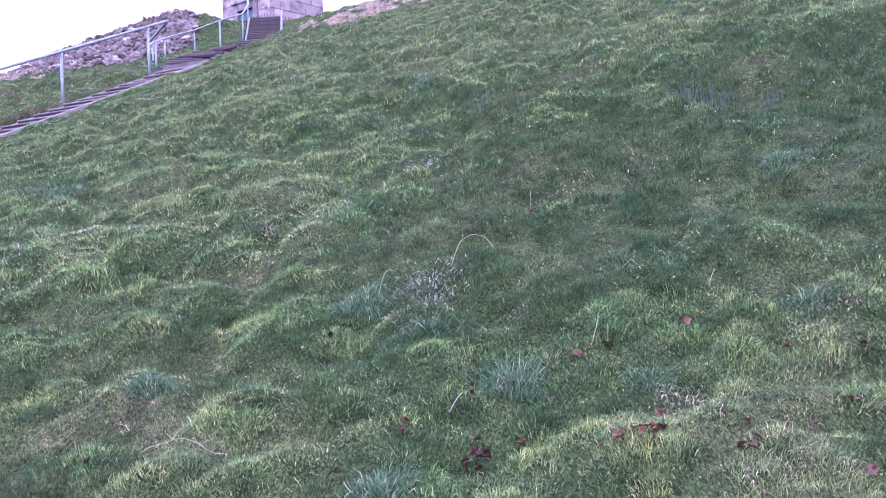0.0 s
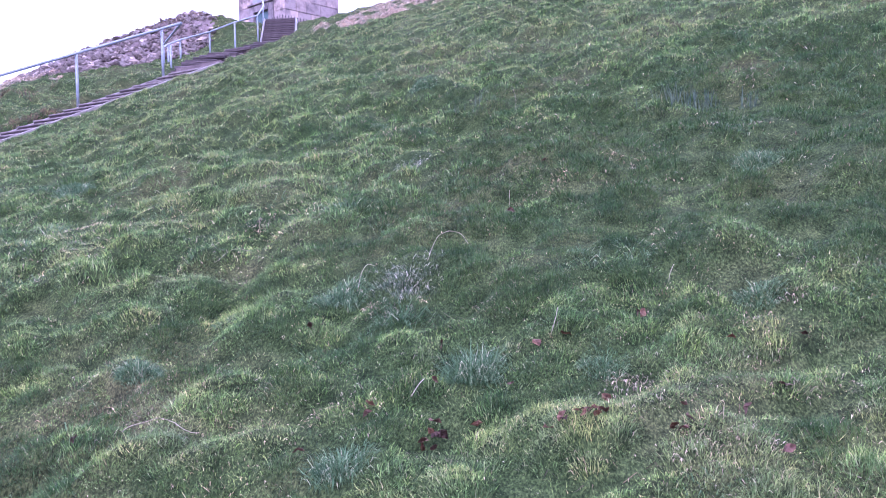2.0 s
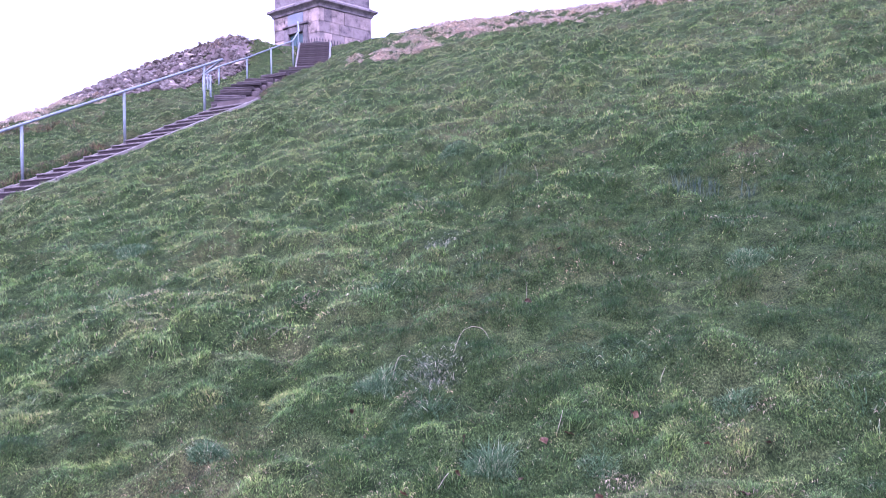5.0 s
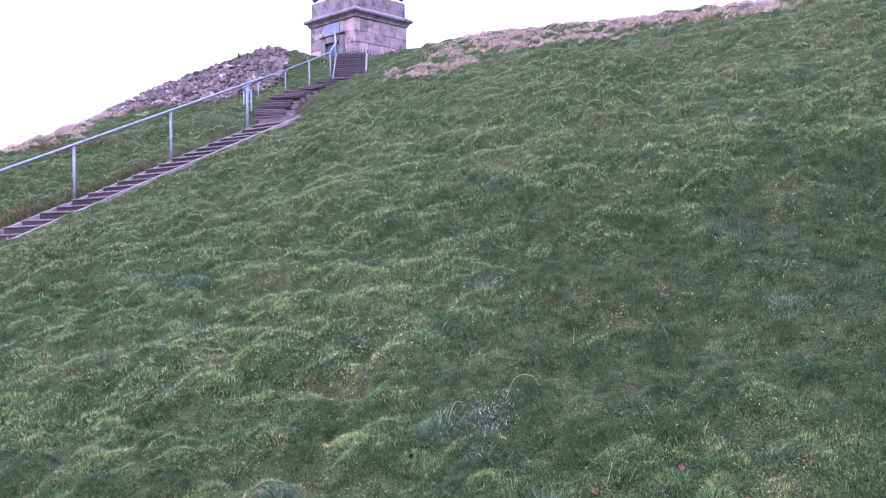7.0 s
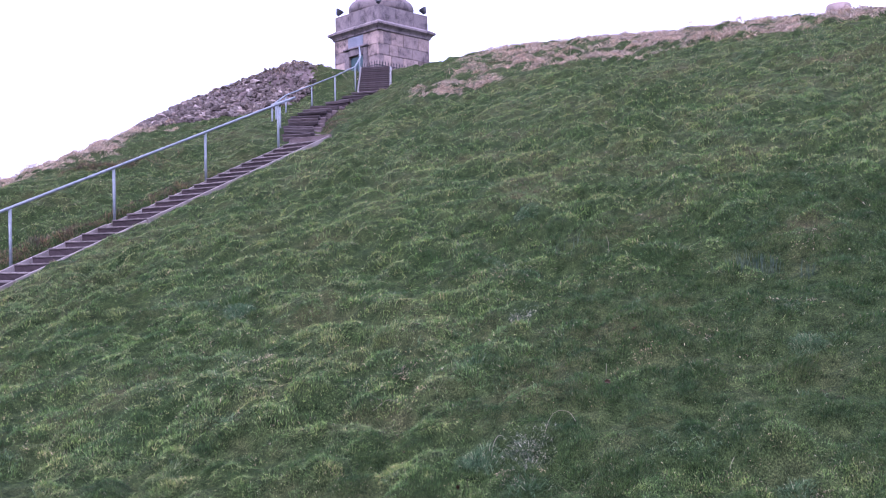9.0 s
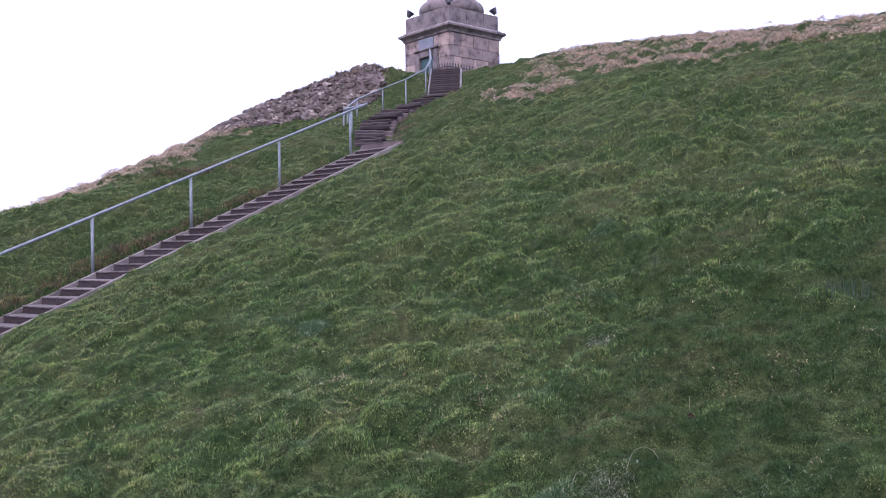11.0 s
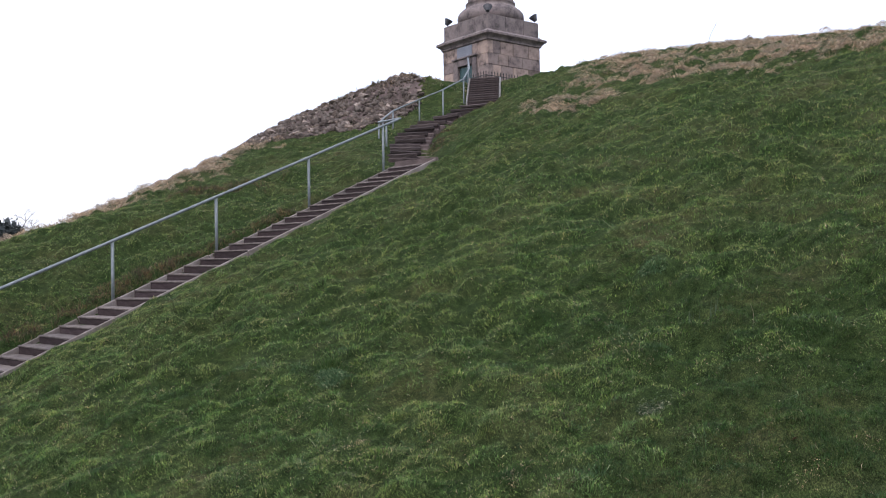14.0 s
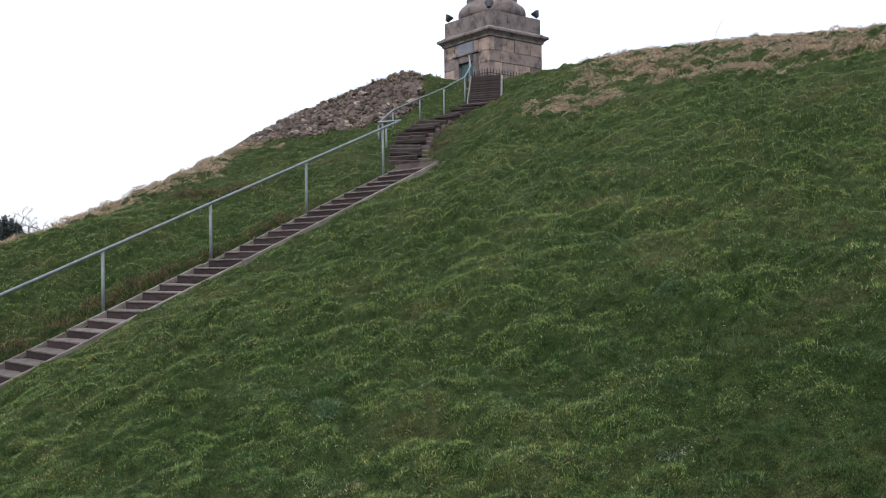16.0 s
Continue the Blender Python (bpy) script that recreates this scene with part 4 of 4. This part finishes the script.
def turf_grass(name, y0, y1, per_m2, length, width, bent):
    """Blades all over the turf: long and combed outwards on the tussocks, short and thin in the hollows."""
    xy = wedge(y0, y1, per_m2)
    xy = xy[~off_limits(xy)]
    x, y = xy.T
    h, ox, oy, own = humps(x, y, 0.15, 35)
    H2, _, _, own2 = humps(x, y, 0.34, 5)
    dry = RS.uniform(0, 1, len(x)) < 0.85 * dry_zone(x, y)
    # Fewer blades in hollows, so the dark turf stands in for shade there.
    keep = ~dry & (RS.uniform(0, 1, len(x)) < (0.10 + 0.90 * np.clip((0.75 * H2 + 0.3 * h - 0.17) / 0.25, 0, 1)) * np.clip(1 - step((y - 9) / 1.5) + (humps(x, y, 0.55, 45)[0] + 0.02) / 0.2, 0.4, 1))
    xy, x, y, h, ox, oy, own, H2, own2 = (q[keep] for q in (xy, x, y, h, ox, oy, own, H2, own2))
    n = len(x)
    far_out = np.hypot(ox, oy) + 1e-6
    go = np.column_stack([ox / far_out, oy / far_out]) * (1.0 - h)[:, None] + np.array([-0.03, -0.15]) + RS.normal(0, 0.8, (n, 2))
    sway = np.column_stack([np.cos(40 * own), np.sin(40 * own)]) * 0.3
    go = go + sway
    ln = RS.uniform(*length, n) * (0.5 + 0.45 * h + 0.45 * H2) * (0.75 + 0.5 * own)
    lean = np.clip(1.35 - 0.75 * h + RS.normal(0, 0.35, n), 0.1, 1.75)
    w = RS.uniform(0.7, 1.3, n) * width
    lush = 1.05 * lush_zone(x, y) + 0.4 * rough(x, y, 0.9, 51) + 0.8 * (own - 0.5) + 1.0 * (own2 - 0.5) + 0.05 - 0.42 * step((y - 12) / 2) - 0.25 * step((y - 22) / 3) + 0.22 * step((5 - y) / 0.8) + RS.normal(0, 0.15, n)
    thatch = RS.uniform(0, 1, n) < np.clip(0.07 + 0.07 * step((y - 18) / 3) + 0.14 * rough(x, y, 2.3, 43) - 0.2 * (H2 - 0.4) - 0.06 * lush, 0.01, 0.35)
    # Pale on raised tops, darker green low down: shade put into the colour.
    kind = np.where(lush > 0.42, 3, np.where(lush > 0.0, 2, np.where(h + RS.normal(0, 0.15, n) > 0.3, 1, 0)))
    kind = np.where(thatch, 4, kind)
    lean = np.where(thatch, np.clip(lean + 0.5, 0.8, 1.8), lean)
    go = np.arctan2(go[:, 1], go[:, 0])
    knee = RS.uniform(0, 1, n) < bent
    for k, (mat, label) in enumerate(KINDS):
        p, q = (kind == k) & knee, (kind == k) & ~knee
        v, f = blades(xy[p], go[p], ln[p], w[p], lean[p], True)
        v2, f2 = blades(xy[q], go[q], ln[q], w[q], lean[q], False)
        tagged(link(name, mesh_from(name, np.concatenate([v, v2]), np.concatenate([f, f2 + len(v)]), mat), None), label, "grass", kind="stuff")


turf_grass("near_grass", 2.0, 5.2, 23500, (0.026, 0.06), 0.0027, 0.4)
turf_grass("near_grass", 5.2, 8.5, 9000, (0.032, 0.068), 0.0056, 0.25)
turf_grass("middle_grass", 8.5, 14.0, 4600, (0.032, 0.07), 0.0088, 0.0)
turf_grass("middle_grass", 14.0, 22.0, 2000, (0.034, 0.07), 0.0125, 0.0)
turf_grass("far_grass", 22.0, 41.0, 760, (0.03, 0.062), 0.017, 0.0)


def mound(name, k, per, size, dome, length, width, bent, mat, label, lie=0.0, flat=0.0):
    """Rounded clumps: short blades all over low domes, combed outwards and downhill."""
    if not len(k):
        return
    which = np.repeat(np.arange(len(k)), RS.poisson(per, len(k)))
    n = len(which)
    big = RS.uniform(0.65, 1.3, len(k))[which]
    tall = RS.uniform(0.4, 1.3, len(k))[which]
    wide = RS.uniform(0.95, 1.55, len(k))[which]
    sway = RS.normal(0, 0.5, (len(k), 2))[which]
    ang, rad = RS.uniform(0, 2 * np.pi, n), np.sqrt(RS.uniform(0, 1, n))
    xy = k[which] + np.column_stack([wide * np.cos(ang), 0.85 * np.sin(ang)]) * (rad * size * big)[:, None]
    go = np.column_stack([np.cos(ang), np.sin(ang)]) * (0.1 + rad)[:, None] + np.array([-0.05, -0.2]) + sway + RS.normal(0, 0.45, (n, 2))
    go[:, 0] += lie * np.sign(sway[:, 0]) * 1.5
    ln = RS.uniform(*length, n) * (0.6 + 0.4 * big)
    le = np.clip(0.75 + flat + 0.7 * rad + RS.normal(0, 0.33, n), 0.1, 1.75)
    w = RS.uniform(0.7, 1.3, n) * width
    lift = dome * big * tall * (1 - rad**3) * RS.uniform(0.3, 1.0, n) ** 0.5
    pick = RS.uniform(0, 1, n) < bent
    go = np.arctan2(go[:, 1], go[:, 0])
    v, f = blades(xy[pick], go[pick], ln[pick], w[pick], le[pick], True, lift[pick])
    v2, f2 = blades(xy[~pick], go[~pick], ln[~pick], w[~pick], le[~pick], False, lift[~pick])
    ob = link(name, mesh_from(name, np.concatenate([v, v2]), np.concatenate([f, f2 + len(v)]), mat), None)
    tagged(ob, label, "grass", kind="stuff")


# bleached mats along the crest
DRYLABEL = "long bleached dry grass lying in tangled mats along the crest"
mats_at = wedge(14.0, 41.0, 8)
mats_at = mats_at[~off_limits(mats_at)]
mats_at = mats_at[RS.uniform(0, 1, len(mats_at)) < dry_zone(mats_at[:, 0], mats_at[:, 1])]
mats_at = mats_at[rough(mats_at[:, 0], mats_at[:, 1], 2.2, 61) > -0.35]
mound("dry_grass", mats_at, 92, 0.24, 0.15, (0.08, 0.2), 0.014, 0.75, STRAW, DRYLABEL, 0.6, 0.85)
sow("dry_grass", wedge(14.0, 41.5, 7), 34, 0.3, (0.08, 0.2), 0.016, 0.0, STRAW, DRYLABEL, dry=True, lean=(1.7, 2.5))
sow("dry_stalks", wedge(16.0, 41.5, 1.2), 3, 0.2, (0.3, 0.55), 0.007, 0.5, STRAW, "thin upright dead stalks standing out of the dry grass", dry=True, lean=(0.05, 0.5))
sow("blue_green_grass", patchy(2.0, 10.0, 10, 3.1, 41, 0.25), 60, 0.10, (0.05, 0.12), 0.0045, 0.5, BLUE, "tufts of blue-green grass among the turf")
sow("blue_green_grass", patchy(10.0, 24.0, 5, 2.0, 42, 0.3), 50, 0.16, (0.07, 0.15), 0.010, 0.0, BLUE, "tufts of blue-green grass among the turf")
sow("dead_bracken", patchy(2.5, 20.0, 9, 1.9, 46, 0.42), 26, 0.14, (0.05, 0.11), 0.006, 0.2, BROWN, "brown dead leaves and stems worked into the turf", lean=(1.6, 2.4))


def thicket(name, centres, per, spread, length, width, mat, label, lean=(0.25, 1.25)):
    xy, go, ln, w, le, which = tufts(np.array(centres, float), per, spread, length, width, True, lean)
    v, f = blades(xy, go, ln, w, le, True)
    return tagged(link(name, mesh_from(name, v, f, mat), None), label, "grass", kind="stuff")


# dead growth on the verge beside the lower steps
verge = []
for k in range(330):
    s_ = random.uniform(-9.5, 4.5)
    r_ = -0.1 - abs(random.gauss(0, 0.2 + 0.3 * max(0, min(1, (2 - s_) / 5))))
    verge.append(tuple((P1 + LOW_DIR * s_ + LOW_RIGHT * r_).xy))
thicket("dead_bracken", verge, 30, 0.15, (0.06, 0.17), 0.010, BROWN, "brown dead bracken and grass on the verge of the steps")

# worn, yellowed bank along the upper flight
bank = []
for k in range(150):
    p, dr = on_upper(random.uniform(0.2, total - 0.5))
    bank.append((p.x + dr.y * (1.25 + abs(random.gauss(0, 0.28))), p.y - dr.x * (1.25 + abs(random.gauss(0, 0.28)))))
thicket("worn_grass", bank, 40, 0.2, (0.05, 0.12), 0.014, BROWN, "worn brown grass on the bank beside the upper steps", (1.0, 2.2))

# bare brown scrape on the bank beyond the handrail, brown blades standing in for earth
scrape = [(-11.6 + random.gauss(0, 0.75), 21.0 + random.gauss(0, 0.4)) for _ in range(110)]
thicket("dead_bracken", scrape, 30, 0.2, (0.08, 0.2), 0.015, BROWN, "bare brown earth patch on the bank, drawn as low brown blades")
tops = [(-11.6 + random.gauss(0, 0.9), 38.6 + random.gauss(0, 0.35)) for _ in range(60)] + [(random.uniform(-17.5, -11), 38.4 + random.gauss(0, 0.5)) for _ in range(60)]
thicket("dry_grass", tops, 26, 0.22, (0.1, 0.28), 0.014, STRAW, "tufts of bleached dry grass on top of the rocky knoll", (0.7, 1.9))
cap = [(-14.3 + random.gauss(0, 2.0), 0) for _ in range(230)]
cap = [(x, 38.0 + 0.12 * (x + 14.3) + random.gauss(0.2, 0.5)) for x, y in cap if -18.3 < x < -10.4]
thicket("dead_bracken", cap, 34, 0.24, (0.14, 0.36), 0.014, BROWN, "brown withered turf over the top of the rocky knoll", (0.4, 1.6))

# worn, dead patches in the turf
for x, y in ((1.43, 3.68), (0.76, 5.64), (-0.2, 4.3), (2.13, 6.07), (-0.31, 3.4), (0.8, 3.42), (1.06, 2.74), (1.25, 5.86), (-2.72, 6.73), (-1.16, 6.02)):
    spots = [(x + random.gauss(0, 0.09), y + random.gauss(0, 0.05)) for _ in range(9)]
    thicket("dead_thatch", spots, 26, 0.05, (0.025, 0.06), 0.0032, STRAW, "worn patch of dead straw-coloured grass in the turf", (1.3, 2.2))

# single large tussocks
for k, (x, y, r, tall) in enumerate(TUSSOCKS):
    pale = k in (4, 7)
    t = thicket("tussock", [(x, y)] * 4, 230, r, (tall * 0.55, tall * 1.05), 0.0030 if y < 6 else 0.006, FROST if pale else BLUE, "bleached blue-grey grass tussock with limp curling blades" if pale else "single large blue-green grass tussock with arching blades", (1.1, 2.2) if pale else (0.6, 2.2))
    tagged(t, category="tussock", group="large grass tussocks", kind="thing")
for x, y in ((-3.62, 8.45), (-2.07, 8.49)):
    t = thicket("tussock", [(x, y)] * 2, 160, 0.11, (0.07, 0.12), 0.006, DEEP, "dark green grass tussock standing in the turf", (0.1, 0.8))
    tagged(t, category="tussock", group="large grass tussocks", kind="thing")


# daffodil shoots
def shoot_mesh(seed):
    rnd = random.Random(seed)
    bm = bmesh.new()
    bend = rnd.uniform(-0.03, 0.03)
    w = 0.0055
    prev = None
    for k in range(5):
        t = k / 4
        half = w * (1 - 0.75 * t**3)
        row = [bm.verts.new((-half, bend * t * t + 0.002, 0.22 * t - 0.02)), bm.verts.new((0, bend * t * t - 0.002, 0.22 * t - 0.02)), bm.verts.new((half, bend * t * t + 0.002, 0.22 * t - 0.02))]
        if prev:
            for i in range(2):
                bm.faces.new((prev[i], prev[i + 1], row[i + 1], row[i]))
        prev = row
    me = bpy.data.meshes.new("leaf")
    bm.to_mesh(me)
    bm.free()
    me.materials.append(DAFF)
    return me


shoots = [shoot_mesh(i) for i in range(5)]
for x, y, n, r in ((1.70, 6.80, 9, 0.07), (1.83, 6.86, 12, 0.05), (1.96, 6.86, 22, 0.06), (2.09, 6.86, 10, 0.05), (2.30, 6.55, 9, 0.03), (0.15, 8.17, 5, 0.04), (0.31, 8.12, 5, 0.04)):
    c_ = empty("daffodil_clump", Matrix.Translation((x, y, h1(x, y))), "clump of grey-green daffodil leaves coming up through the grass", "daffodils", group="daffodil clumps")
    for k in range(n):
        px, py = random.gauss(0, r), random.gauss(0, r * 0.6)
        s_ = random.uniform(0.4, 0.95)
        link("leaf", shoots[k % 5], None, c_, m=Matrix.Translation((px, py, h1(x + px, y + py) - h1(x, y))) @ Euler((random.gauss(0, 0.14), random.gauss(0, 0.14), random.uniform(-0.7, 0.7))).to_matrix().to_4x4() @ Matrix.Scale(s_, 4))


# fallen leaves
def leaf_mesh(seed):
    rnd = random.Random(seed)
    bm = bmesh.new()
    mid = [bm.verts.new((0.11 * (t - 0.5), 0.006 * rnd.uniform(-1, 1), 0.022 * rnd.uniform(0, 1))) for t in (0, 0.25, 0.5, 0.75, 1.0)]
    for sgn in (-1, 1):
        edge = [mid[0]] + [bm.verts.new((0.11 * (t - 0.5) + 0.006 * rnd.uniform(-1, 1), sgn * 0.036 * math.sin(math.pi * t) * rnd.uniform(0.7, 1.2), 0.03 * rnd.uniform(0.2, 1.2))) for t in (0.25, 0.5, 0.75)] + [mid[4]]
        for i in range(4):
            vs = [mid[i], mid[i + 1], edge[i + 1], edge[i]]
            vs = [v for k, v in enumerate(vs) if v not in vs[:k]]
            bm.faces.new(vs if sgn > 0 else vs[::-1])
    bmesh.ops.solidify(bm, geom=bm.faces[:], thickness=0.0012)
    me = bpy.data.meshes.new("fallen_leaf")
    bm.to_mesh(me)
    bm.free()
    me.materials.append(DRYLEAF)
    return me


leaves = [leaf_mesh(50 + i) for i in range(6)]
SPOTS = [(-0.2, 3.33), (0.07, 3.2), (0.05, 3.21), (0.1, 3.23), (0.22, 3.26), (0.58, 2.99), (0.64, 3.0), (0.61, 2.97), (0.67, 3.02), (0.53, 2.99), (0.9, 2.86), (0.89, 2.85), (1.17, 2.94), (0.97, 3.81), (0.95, 3.84), (0.09, 3.78), (0.06, 3.49), (0.37, 3.44), (-0.43, 3.08), (0.07, 3.09), (0.72, 3.2), (1.54, 3.44), (1.26, 3.46), (1.33, 3.04), (0.47, 5.24), (-1.04, 4.84), (-0.59, 4.26), (-0.49, 4.08), (0.96, 2.99), (1.2, 2.64), (-1.39, 3.38), (0.62, 3.68), (0.49, 3.67), (0.03, 3.13), (0.73, 5.89)]
for i, (x, y) in enumerate(SPOTS):
    for k in range(2 if i < 12 else 1):
        px, py = x + random.gauss(0, 0.035) * (k > 0), y + random.gauss(0, 0.03) * (k > 0)
        s_ = random.uniform(0.28, 0.55)
        ob = link("fallen_leaf", leaves[(i + k) % 6], None, m=Matrix.Translation((px, py, h1(px, py) + 0.028)) @ Euler((0.45 + random.gauss(0, 0.5), random.gauss(0, 0.5), random.uniform(0, 6.28))).to_matrix().to_4x4() @ Matrix.Scale(s_, 4))
        tagged(ob, "curled dark red-brown fallen leaf lying on the grass", "leaf", group="fallen leaves")


# pale dead stalks
def smooth_line(p, n=5):
    p = [np.array(q, float) for q in p]
    p = [2 * p[0] - p[1], *p, 2 * p[-1] - p[-2]]
    out = []
    for a_, b_, c_, d_ in zip(p, p[1:], p[2:], p[3:]):
        for k in range(n):
            t = k / n
            out.append(0.5 * (2 * b_ + (c_ - a_) * t + (2 * a_ - 5 * b_ + 4 * c_ - d_) * t * t + (3 * b_ - a_ - 3 * c_ + d_) * t**3))
    return out + [p[-2]]


def stalk(points, r, label):
    points = smooth_line(points)
    o = Vector((points[0][0], points[0][1], h1(points[0][0], points[0][1])))
    st = part("dead_stalk", tube([Vector((x - o.x, y - o.y, h1(x, y) + up - o.z)) for x, y, up in points], r, 5), TWIG, None, m=Matrix.Translation(o))
    tagged(st, label, "stalk", group="dead stalks")


stalk([(0.46, 5.34, -0.02), (0.465, 5.34, 0.08), (0.47, 5.35, 0.15)], 0.0012, "upright thin pale dead stalk in the grass")
stalk([(0.56, 3.72, 0.0), (0.58, 3.73, 0.04), (0.595, 3.74, 0.08)], 0.0013, "upright thin pale dead stalk in the grass")
stalk([(1.15, 4.09, 0.0), (1.16, 4.09, 0.04), (1.18, 4.1, 0.07)], 0.0012, "upright thin pale dead stalk in the grass")
stalk([(-0.01, 4.61, 0.04), (0.04, 4.65, 0.10), (0.11, 4.66, 0.12), (0.17, 4.65, 0.11), (0.21, 4.63, 0.07)], 0.0013, "arching pale dead grass stalk")
stalk([(-0.38, 4.54, 0.03), (-0.36, 4.56, 0.10), (-0.33, 4.58, 0.13), (-0.29, 4.58, 0.11)], 0.0013, "arching pale dead grass stalk")
stalk([(-1.40, 5.46, 0.05), (-1.29, 5.50, 0.07), (-1.17, 5.48, 0.06)], 0.0011, "long pale dead stalk lying in the grass")
stalk([(-1.13, 3.20, 0.05), (-1.0, 3.25, 0.07), (-0.84, 3.23, 0.05)], 0.0012, "long pale dead stalk lying in the grass")
stalk([(-0.03, 3.38, 0.04), (0.0, 3.42, 0.06), (0.02, 3.46, 0.05)], 0.0014, "short pale dead stalk lying in the grass")
stalk([(0.65, 7.92, -0.02), (0.66, 7.92, 0.10), (0.64, 7.93, 0.18)], 0.0013, "upright thin pale dead stalk in the grass")
stalk([(1.6, 35.6, -0.05), (1.75, 35.6, 0.45), (1.95, 35.6, 0.85)], 0.012, "tall thin dead stalk on the crest")
